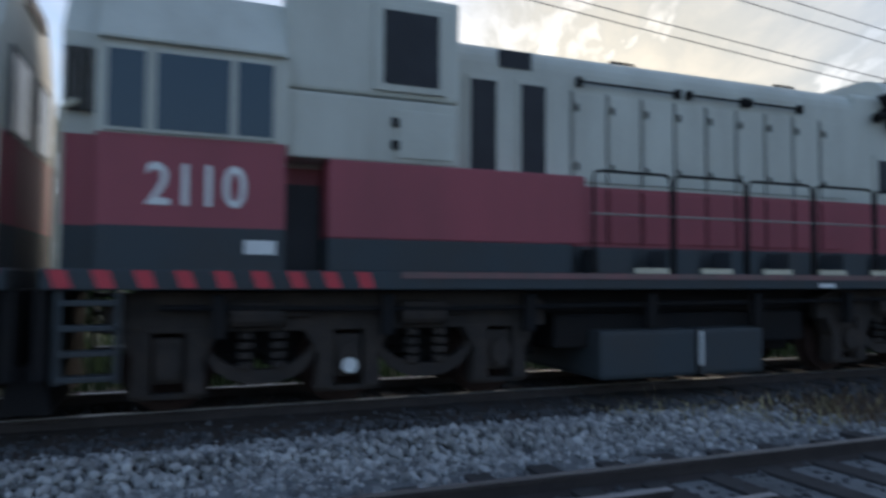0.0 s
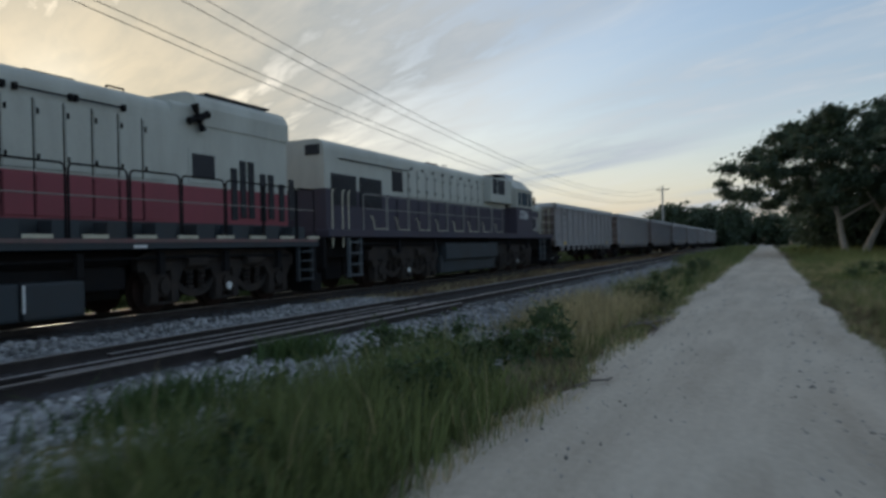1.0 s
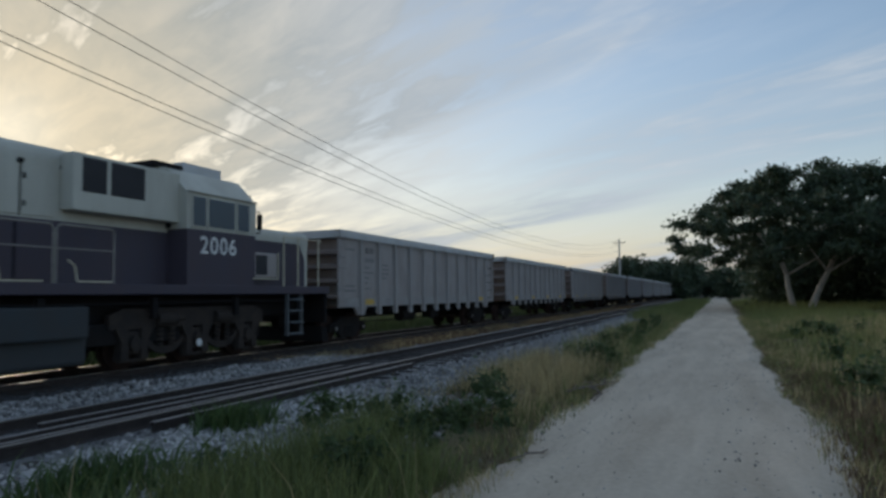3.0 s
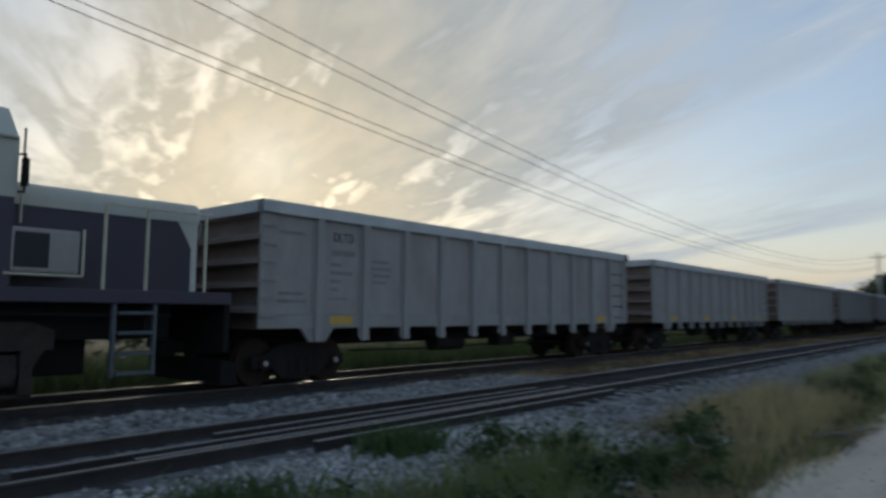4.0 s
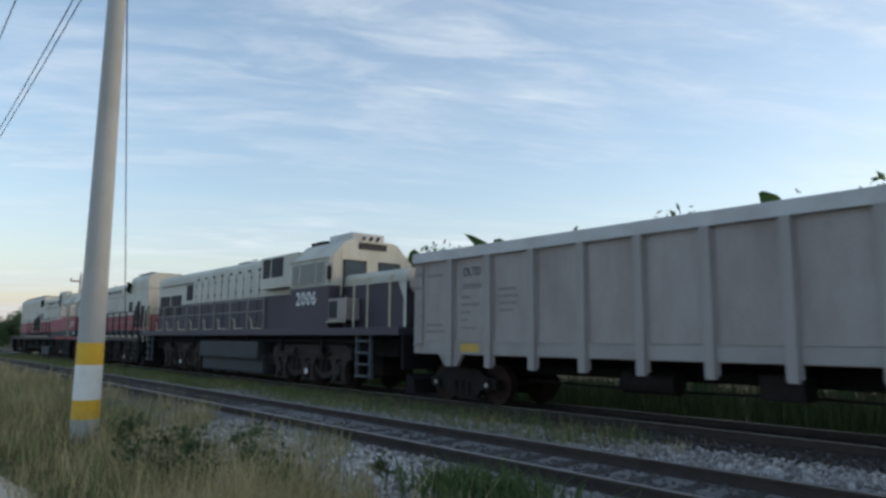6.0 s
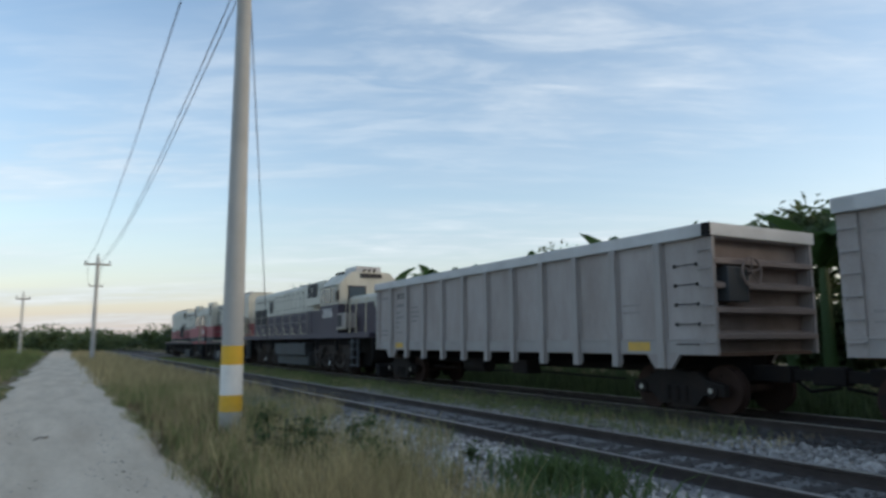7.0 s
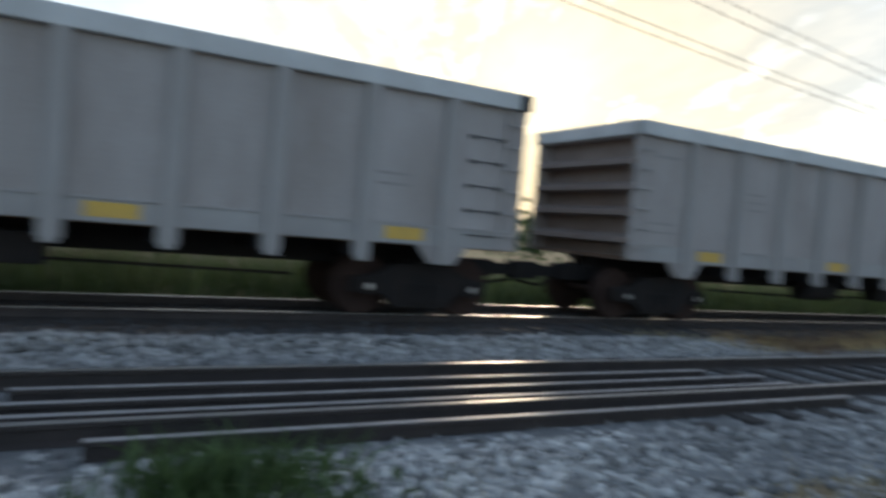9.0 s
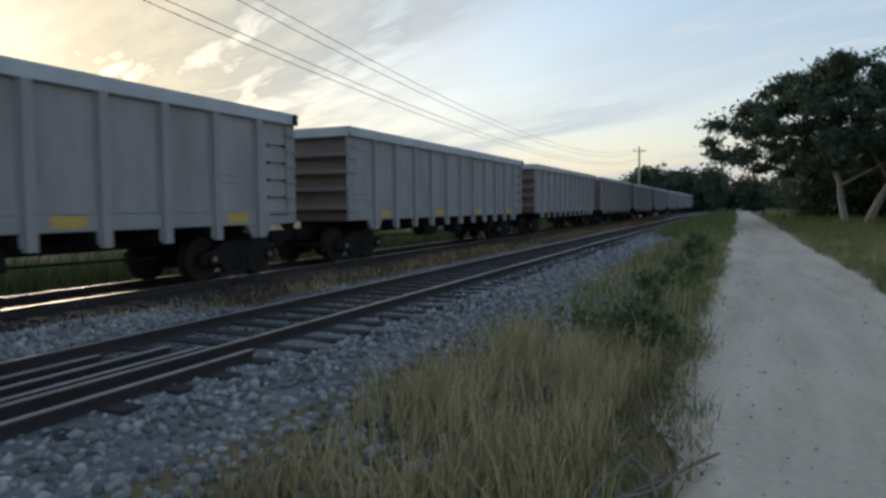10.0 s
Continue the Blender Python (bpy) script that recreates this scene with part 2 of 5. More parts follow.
M["bark"] = material("pale_bark", (0.46, 0.42, 0.37), (0.26, 0.22, 0.19), 0.95, grain=25, stain=3, bump=0.6)
# dark green leaf, lightened to stand in for haze over distance
M["leaf"] = material("hazed_tree_leaf", (0.075, 0.105, 0.06), (0.045, 0.07, 0.04), 0.6, grain=5, stain=0.6, amount=0.7, bump=0, random_tint=0.4, through_light=0.30)
M["shrub"] = material("shrub_leaf", (0.085, 0.125, 0.05), (0.06, 0.085, 0.035), 0.6, grain=5, stain=0.5, amount=0.7, bump=0, random_tint=0.4, through_light=0.45)
M["banana"] = material("banana_leaf", (0.085, 0.16, 0.05), (0.06, 0.10, 0.035), 0.45, grain=12, stain=2, amount=0.6, bump=0.05, random_tint=0.3, through_light=0.45)
M["grass"] = material("green_grass", (0.20, 0.23, 0.085), (0.13, 0.16, 0.055), 0.7, grain=5, stain=0.6, amount=0.7, bump=0, random_tint=0.4, through_light=0.45)
M["straw"] = material("dry_grass", (0.54, 0.44, 0.245), (0.34, 0.28, 0.145), 0.8, grain=5, stain=0.7, amount=0.8, bump=0, random_tint=0.4, through_light=0.45, spec=0.2)
M["dead"] = material("dead_brown_stalks", (0.20, 0.135, 0.085), (0.11, 0.075, 0.05), 0.9, grain=5, stain=0.7, amount=0.8, bump=0, random_tint=0.4, through_light=0.25, spec=0.2)
M["weed"] = material("bright_weed", (0.10, 0.155, 0.05), (0.065, 0.10, 0.035), 0.6, grain=5, stain=1.0, amount=0.6, bump=0, random_tint=0.3, through_light=0.45)
M["steel"] = material("bright_worn_metal", (0.6, 0.6, 0.6), None, 0.35, 0.9, bump=0.05)
M["red_lamp"] = material("red_stripe", (0.55, 0.04, 0.06), (0.35, 0.04, 0.05), 0.5, stain=3)
glass = bpy.data.materials.new("tinted_cab_glass")
glass.use_nodes = True
g = glass.node_tree.nodes["Principled BSDF"]
g.inputs["Base Color"].default_value = (0.05, 0.075, 0.10, 1)
g.inputs["Roughness"].default_value = 0.2
g.inputs["Specular IOR Level"].default_value = 0.3
M["glass"] = glass

# ---- mesh helpers ----


def part(name, bm, mat, parent=None, label="", smooth=False):
    me = bpy.data.meshes.new(name)
    bm.to_mesh(me)
    bm.free()
    for m in mat if isinstance(mat, (list, tuple)) else (mat,):
        me.materials.append(M[m])
    if smooth:
        me.polygons.foreach_set("use_smooth", [True] * len(me.polygons))
    ob = new(name, me)
    if parent:
        ob.parent = parent
    if label:
        ob["label"] = label
    return ob


def thing(name, at, label, category, group="", kind=""):
    ob = new(name)
    ob.empty_display_size = 0.3
    ob.matrix_basis = pose(*at)
    return tagged(ob, label, category, group, kind)


def box(bm, x0, x1, y0, y1, z0, z1, bevel=0.0, mat=0):
    m = Matrix.LocRotScale(((x0 + x1) / 2, (y0 + y1) / 2, (z0 + z1) / 2), None, (abs(x1 - x0), abs(y1 - y0), abs(z1 - z0)))
    vs = bmesh.ops.create_cube(bm, size=1, matrix=m)["verts"]
    fs = list({f for v in vs for f in v.link_faces})
    for f in fs:
        f.material_index = mat
    if bevel:
        es = list({e for v in vs for e in v.link_edges})
        r = bmesh.ops.bevel(bm, geom=es, offset=bevel, segments=2, affect="EDGES", profile=0.6)
        for f in r["faces"]:
            f.material_index = mat
    return vs


def tube(bm, a, b, r0, r1=None, seg=8, mat=0):
    a, b = Vector(a), Vector(b)
    d = b - a
    m = Matrix.Translation((a + b) / 2) @ d.to_track_quat("Z", "Y").to_matrix().to_4x4()
    vs = bmesh.ops.create_cone(bm, cap_ends=True, segments=seg, radius1=r0, radius2=r0 if r1 is None else r1, depth=d.length, matrix=m)["verts"]
    for f in {f for v in vs for f in v.link_faces}:
        f.material_index = mat


def bent(bm, pts, r, seg=6, mat=0):
    for a, b in zip(pts, pts[1:]):
        tube(bm, a, b, r, seg=seg, mat=mat)


def prism(bm, ring, x0, x1, mat=0):
    """A ring of (y, z) drawn out along x."""
    a = [bm.verts.new((x0, y, z)) for y, z in ring]
    b = [bm.verts.new((x1, y, z)) for y, z in ring]
    n = len(ring)
    fs = [bm.faces.new((a[i], a[(i + 1) % n], b[(i + 1) % n], b[i])) for i in range(n)]
    fs += [bm.faces.new(a[::-1]), bm.faces.new(b)]
    for f in fs:
        f.material_index = mat
    bmesh.ops.recalc_face_normals(bm, faces=fs)


def profile_y(bm, ring, y0, y1, mat=0):
    """A ring of (x, z) drawn out along y."""
    a = [bm.verts.new((x, y0, z)) for x, z in ring]
    b = [bm.verts.new((x, y1, z)) for x, z in ring]
    n = len(ring)
    fs = [bm.faces.new((a[i], a[(i + 1) % n], b[(i + 1) % n], b[i])) for i in range(n)]
    fs += [bm.faces.new(a[::-1]), bm.faces.new(b)]
    for f in fs:
        f.material_index = mat
    bmesh.ops.recalc_face_normals(bm, faces=fs)


def B():
    return bmesh.new()


def box_part(name, mat, parent, x0, x1, y0, y1, z0, z1, bevel=0.0, label=""):
    bm = B()
    box(bm, x0, x1, y0, y1, z0, z1, bevel)
    return part(name, bm, mat, parent, label)


def writing(name, text, mat, parent, x0, x1, z0, z1, y, bold=0.012):
    """Flat letters, one mesh each, on a side that faces -y, fitted between x0..x1 and z0..z1."""
    made = []
    for ch in text:
        cu = bpy.data.curves.new(name, "FONT")
        cu.body, cu.extrude, cu.offset = ch, 0.004, bold
        tmp = new("tmp", cu)
        me = bpy.data.meshes.new_from_object(tmp.evaluated_get(bpy.context.evaluated_depsgraph_get()))
        bpy.data.objects.remove(tmp)
        v = np.array([p.co for p in me.vertices])
        made.append((me, v.min(0), v.max(0)))
    cells = [max(hi[0] - lo[0], 0.34) + 0.12 for _, lo, hi in made]
    total = sum(cells) - 0.12
    bottom, top = min(lo[1] for _, lo, _ in made), max(hi[1] for _, _, hi in made)
    at = 0.0
    for (me, lo, hi), cell in zip(made, cells):
        inset = (cell - 0.12 - (hi[0] - lo[0])) / 2
        for p in me.vertices:
            u = (at + inset + p.co.x - lo[0]) / total
            w = (p.co.y - bottom) / (top - bottom)
            p.co = (x0 + u * (x1 - x0), y - p.co.z, z0 + w * (z1 - z0))
        at += cell
        me.materials.append(M[mat])
        ob = new(name, me)
        ob.parent = parent


def mesh_from(name, verts, faces, mat):
    me = bpy.data.meshes.new(name)
    verts, faces = np.asarray(verts, np.float32), np.asarray(faces, np.int32)
    k = faces.shape[1]
    me.vertices.add(len(verts))
    me.vertices.foreach_set("co", verts.ravel())
    me.loops.add(faces.size)
    me.loops.foreach_set("vertex_index", faces.ravel())
    me.polygons.add(len(faces))
    me.polygons.foreach_set("loop_start", np.arange(0, faces.size, k, dtype=np.int32))
    me.update(calc_edges=True)
    me.materials.append(M[mat])
    return new(name, me)

# ---- ground, road, tracks ----
RAIL = 0.2          # top of the rails
TRACK_Y = 12.5      # middle of the track that the train is on
NEAR_Y = 7.61       # middle of the nearer track
HALF = 0.7175


def ground_sheet():
    xs = np.concatenate([[-2500, -900, -400, -200], np.arange(-120, 161, 2.0), [220, 400, 900, 2500]])
    ys = np.concatenate([[-2500, -900, -300, -120, -60], np.arange(-40, 61, 1.0), [90, 160, 400, 900, 2500]])
    rng = np.random.default_rng(3)
    gx, gy = np.meshgrid(xs, ys, indexing="ij")
    gz = -0.05 + 0.03 * rng.standard_normal(gx.shape)
    gz = np.where((gy > -2.2) & (gy < 3.2), -0.11 + 0.2 * (gz + 0.05), gz)
    bank = np.clip((-1.2 - gy) / 3.0, 0, 1)
    gz += bank * (0.12 + 0.05 * np.sin(gx * 0.21) * np.cos(gy * 0.13))
    v = np.stack([gx, gy, gz], -1).reshape(-1, 3)
    nx, ny = len(xs), len(ys)
    i, j = np.meshgrid(np.arange(nx - 1), np.arange(ny - 1), indexing="ij")
    a = (i * ny + j).ravel()
    ob = mesh_from("ground", v, np.stack([a, a + ny, a + ny + 1, a + 1], 1), "soil")
    tagged(ob, "dry earth with patchy turf beside the tracks", "ground", kind="structure")


def road_strip():
    xs = np.concatenate([[-400, -250, -160], np.arange(-110, -24, 1.0), np.arange(-24, 45, 0.3), np.arange(45, 121, 1.0), [160, 250, 400]])
    ys = np.linspace(-0.9, 2.4, 24)
    rng = np.random.default_rng(5)
    v = []
    for x in xs:
        wl = 0.12 * math.sin(x * 0.37) + 0.16 * math.sin(x * 1.3 + 1) + rng.uniform(-0.06, 0.06)
        wr = 0.12 * math.sin(x * 0.31 + 2) + 0.13 * math.sin(x * 1.1) + rng.uniform(-0.06, 0.06)
        for y in ys:
            u = (y - ys[0]) / (ys[-1] - ys[0])
            yy = y + wr * (1 - u) ** 3 + wl * u**3
            ruts = -0.022 * (math.exp(-((u - 0.27) / 0.09) ** 2) + math.exp(-((u - 0.72) / 0.09) ** 2))
            edge = -0.10 * (abs(2 * u - 1) ** 8)
            v.append((x, yy, 0.02 + ruts + edge + 0.006 * math.sin(x * 2.1 + y * 3)))
    n = len(ys)
    i, j = np.meshgrid(np.arange(len(xs) - 1), np.arange(n - 1), indexing="ij")
    a = (i * n + j).ravel()
    ob = mesh_from("road", v, np.stack([a, a + n, a + n + 1, a + 1], 1), "road")
    tagged(ob, "pale dusty unpaved road with faint wheel ruts", "road", kind="structure")


def ballast(name, yc, w, top, label, mat="ballast_bed"):
    bm = B()
    xs = [-400, -200] + list(range(-100, 141, 4)) + [200, 420]
    rng = random.Random(7)
    prof = [(-w - 1.1, -0.15), (-w - 0.5, 0.0), (-w, top - 0.02), (-w * 0.5, top), (0, top - 0.02), (w * 0.5, top), (w, top - 0.02), (w + 0.5, 0.0), (w + 1.1, -0.15)]
    rows = []
    for x in xs:
        rows.append([bm.verts.new((x, yc + y + rng.uniform(-0.12, 0.12), z + rng.uniform(-0.015, 0.015))) for y, z in prof])
    for a, b in zip(rows, rows[1:]):
        for k in range(len(prof) - 1):
            bm.faces.new((a[k], b[k], b[k + 1], a[k + 1]))
    ob = part(name, bm, mat)
    tagged(ob, label, "ballast", kind="structure")


def rail_bm(x0, x1, y, top, foot=True):
    bm = B()
    h = 0.155
    ring = [(-0.065, top - h), (0.065, top - h), (0.065, top - h + 0.014), (0.012, top - h + 0.035), (0.012, top - 0.045), (0.035, top - 0.036), (0.035, top - 0.006), (-0.035, top - 0.006), (-0.035, top - 0.036), (-0.012, top - 0.045), (-0.012, top - h + 0.035), (-0.065, top - h + 0.014)]
    prism(bm, [(y + a, b) for a, b in ring], x0, x1)
    box(bm, x0, x1, y - 0.034, y + 0.034, top - 0.0055, top, mat=1)
    return bm


def track(name, yc, label, ties, bright):
    t = thing(name, (0, yc, 0), label, "railway track", kind="structure")
    for s in (-1, 1):
        part("rail", rail_bm(-400, 420, s * HALF, RAIL), ["rail", bright], t)
    rng = random.Random(int(yc * 10))
    tie_mesh = B()
    box(tie_mesh, -0.11, 0.11, -1.42, 1.3, -0.02, 0.078, 0.012)
    first = part("tie", tie_mesh, "tie", t)
    x, n = ties[0], 0
    while x < ties[1]:
        ob = first if n == 0 else first.copy()
        if n:
            scene.collection.objects.link(ob)
        ob.matrix_basis = pose(x, rng.uniform(-0.08, 0.08), rng.uniform(-0.038, -0.02) + (0.03 if x > 12.5 else 0.0), 0, 0, rng.uniform(-1.5, 1.5))
        x += 0.6
        n += 1
    far = B()
    x = ties[1]
    while x < ties[1] + 70:
        box(far, x - 0.11, x + 0.11, -1.42, 1.3, -0.02, 0.07)
        x += 0.6
    x = ties[0]
    while x > ties[0] - 50:
        x -= 0.6
        box(far, x - 0.11, x + 0.11, -1.42, 1.3, -0.02, 0.07)
    part("tie_rows", far, "tie", t)["kind"] = "stuff"


def loose_rails():
    for x0, x1, y in ((7.0, 14.4, 6.52), (5.2, 14.3, 7.12), (4.2, 14.2, 7.48), (6.5, 13.6, 7.82)):
        bm = rail_bm(x0 - x1, 0, 0, RAIL - 0.02)
        ob = part("spare_rail", bm, ["rail", "spare_head"])
        ob.matrix_basis = pose(x1, y, 0.0, 0, 0, random.Random(x0).uniform(-0.6, 0.4))
        tagged(ob, "rusty spare rail lying along the track ties", "rail", "spare rails")


ground_sheet()
road_strip()
ballast("ballast_near", NEAR_Y, 1.7, 0.055, "grey crushed stone ballast under the empty track")
ballast("ballast_far", TRACK_Y, 1.7, 0.055, "brown trackbed under the train, darkened for its shade", "oily_bed")
track("track_near", NEAR_Y, "empty track of rusty rails on weathered ties", (-12, 40), "railhead")
track("track_far", TRACK_Y, "track with worn bright rails under the train", (-20, 35), "railhead")
loose_rails()


def stones():
    ico = B()
    bmesh.ops.create_icosphere(ico, subdivisions=1, radius=1)
    iv = np.array([v.co[:] for v in ico.verts])
    fi = np.array([[v.index for v in f.verts] for f in ico.faces])
    ico.free()
    rng = np.random.default_rng(11)

    def heap(name, n, x0, x1, y0, y1, zf, size, label, mat="stone", skip=None):
        # uneven edges, thinning out at both ends
        x, y = rng.uniform(x0, x1, n) + rng.normal(0, 0.5, n) * (x1 - x0 > 5), rng.uniform(y0, y1, n) + rng.normal(0, 0.1, n)
        keep = np.abs(y - skip) > 0.85 if skip else np.ones(n, bool)
        x, y = x[keep], y[keep]
        s = size * rng.uniform(0.55, 1.5, (len(x), 1)) * rng.uniform(0.6, 1.3, (len(x), 3))
        a = rng.uniform(0, 6.3, len(x))
        jit = iv[None] * rng.uniform(0.72, 1.25, (len(x), len(iv), 1))
        p = jit * s[:, None]
        q = p.copy()
        q[..., 0] = p[..., 0] * np.cos(a)[:, None] - p[..., 1] * np.sin(a)[:, None]
        q[..., 1] = p[..., 0] * np.sin(a)[:, None] + p[..., 1] * np.cos(a)[:, None]
        q += np.stack([x, y, zf(x, y)], -1)[:, None]
        f = fi[None] + (np.arange(len(x)) * len(iv))[:, None, None]
        ob = mesh_from(name, q.reshape(-1, 3), f.reshape(-1, 3), mat)
        tagged(ob, label, "gravel", kind="stuff")

    def near_z(x, y):
        d = np.abs(y - NEAR_Y)
        return np.where(d < 1.45, 0.035, np.clip(0.05 - (d - 1.7) * 0.12, -0.03, 0.05))

    def far_z(x, y):
        d = np.abs(y - TRACK_Y)
        return np.where(d < 1.45, 0.035, np.clip(0.05 - (d - 1.7) * 0.12, -0.03, 0.05))

    heap("track_gravel", 29000, -8, 26, 3.3, 9.2, near_z, 0.034, "loose grey crushed stone beside the rails", skip=NEAR_Y)
    heap("track_gravel", 8000, -10, 40, NEAR_Y - 0.95, NEAR_Y + 0.95, near_z, 0.032, "dark crushed stone between the rails", "stone_dark")
    # shade under the wagons, put into the stone colour
    heap("track_gravel", 7000, -15, 40, TRACK_Y - 1.0, TRACK_Y + 1.0, far_z, 0.036, "crushed stone under the train, darkened for its shade", "stone_dark")
    heap("track_gravel", 8000, 26, 60, 5.0, 9.2, near_z, 0.045, "loose grey crushed stone beside the rails", skip=NEAR_Y)
    def mound_z(x, y):
        # a low ridge of spilt stone that ends beyond the spare rails
        h = 0.18 * np.exp(-(((y - 9.95) / 0.42) ** 2)) * np.clip((x - 3.0) / 3, 0, 1) * np.clip((16.8 - x) / 1.6, 0, 1)
        return 0.01 + h * rng.uniform(0.1, 1.0, len(x)) * (0.8 + 0.2 * np.sin(x * 2.1))

    heap("track_gravel", 9000, -18, 4, 9.2, 10.7, mound_z, 0.036, "loose grey crushed stone between the two tracks")
    heap("track_gravel", 13000, 4, 16.8, 9.2, 10.8, mound_z, 0.036, "low ridge of grey crushed stone between the two tracks")
    # shade along the wagon side, put into the stone colour
    heap("track_gravel", 6000, -18, 40, 10.7, 11.6, far_z, 0.036, "crushed stone beside the train's track, darkened for its shade", "stone_dark")
    # paler stone colour put here to brighten the ground
    heap("track_gravel", 5000, 5, 10.5, 3.9, 6.3, near_z, 0.038, "pale crushed stone on the shoulder of the empty track", "stone_pale")
    heap("track_gravel", 7000, -9, 5, 3.9, 6.4, near_z, 0.042, "pale crushed stone on the shoulder of the empty track", "stone_pale")
    heap("road_pebbles", 2600, -15, 30, -0.9, 2.5, lambda x, y: 0.010 + 0 * x, 0.009, "small pebbles scattered over the dusty road")


stones()

# ---- gondola wagons ----
CAR_L, CAR_PITCH, CAR_X0 = 15.28, 17.58, -0.25
WHEEL_R = 0.46


def wheelset(parent, x, r=WHEEL_R, hub="steel"):
    bm = B()
    tube(bm, (0, -HALF - 0.1, 0), (0, HALF + 0.1, 0), 0.08, seg=10)
    for s in (-1, 1):
        tube(bm, (0, s * (HALF - 0.05), 0), (0, s * (HALF + 0.08), 0), r - 0.02, seg=28)
        tube(bm, (0, s * (HALF - 0.09), 0), (0, s * (HALF - 0.05), 0), r + 0.02, seg=28)
        tube(bm, (0, s * (HALF + 0.08), 0), (0, s * (HALF + 0.13), 0), 0.15, seg=12)
        for k in range(4):
            a = k * math.pi / 2
            tube(bm, (0.27 * math.cos(a), s * (HALF + 0.07), 0.27 * math.sin(a)), (0.27 * math.cos(a), s * (HALF + 0.095), 0.27 * math.sin(a)), 0.05, seg=8)
    ob = part("wheelset", bm, "wheel", parent, "rust-brown steel wheels on an axle")
    ob.matrix_basis = pose(x, 0, r)
    return ob


def side_frame_ring(x, half):
    return [(x - half - 0.25, 0.36), (x - half + 0.22, 0.36), (x - half + 0.3, 0.28), (x - 0.45, 0.16), (x + 0.45, 0.16), (x + half - 0.3, 0.28), (x + half - 0.22, 0.36), (x + half + 0.25, 0.36), (x + half + 0.25, 0.58), (x + half - 0.1, 0.64), (x + 0.5, 0.80), (x - 0.5, 0.80), (x - half + 0.1, 0.64), (x - half - 0.25, 0.58)]


def wagon_truck(parent, x):
    half = 0.87
    for s in (-1, 1):
        bm = B()
        y = s * (HALF + 0.28)
        profile_y(bm, side_frame_ring(x, half), y - 0.07, y + 0.07)
        for k in (-1, 1):
            tube(bm, (x + k * half, y - 0.1 * s, 0.46), (x + k * half, y + 0.13 * s, 0.46), 0.13, seg=12)
            tube(bm, (x + k * half, y + 0.13 * s, 0.46), (x + k * half, y + 0.15 * s, 0.46), 0.05, seg=8, mat=1)
        for k in (-0.22, 0, 0.22):
            tube(bm, (x + k, y + 0.06 * s, 0.24), (x + k, y + 0.06 * s, 0.52), 0.075, seg=10)
        part("side_frame", bm, ["truck", "steel"], parent)
    bm = B()
    box(bm, x - 0.2, x + 0.2, -HALF - 0.35, HALF + 0.35, 0.5, 0.84, 0.03)
    box(bm, x - half + 0.1, x + half - 0.1, -0.4, 0.4, 0.62, 0.72, 0.02)
    part("bolster", bm, "truck", parent)
    return [wheelset(parent, x - half), wheelset(parent, x + half)]


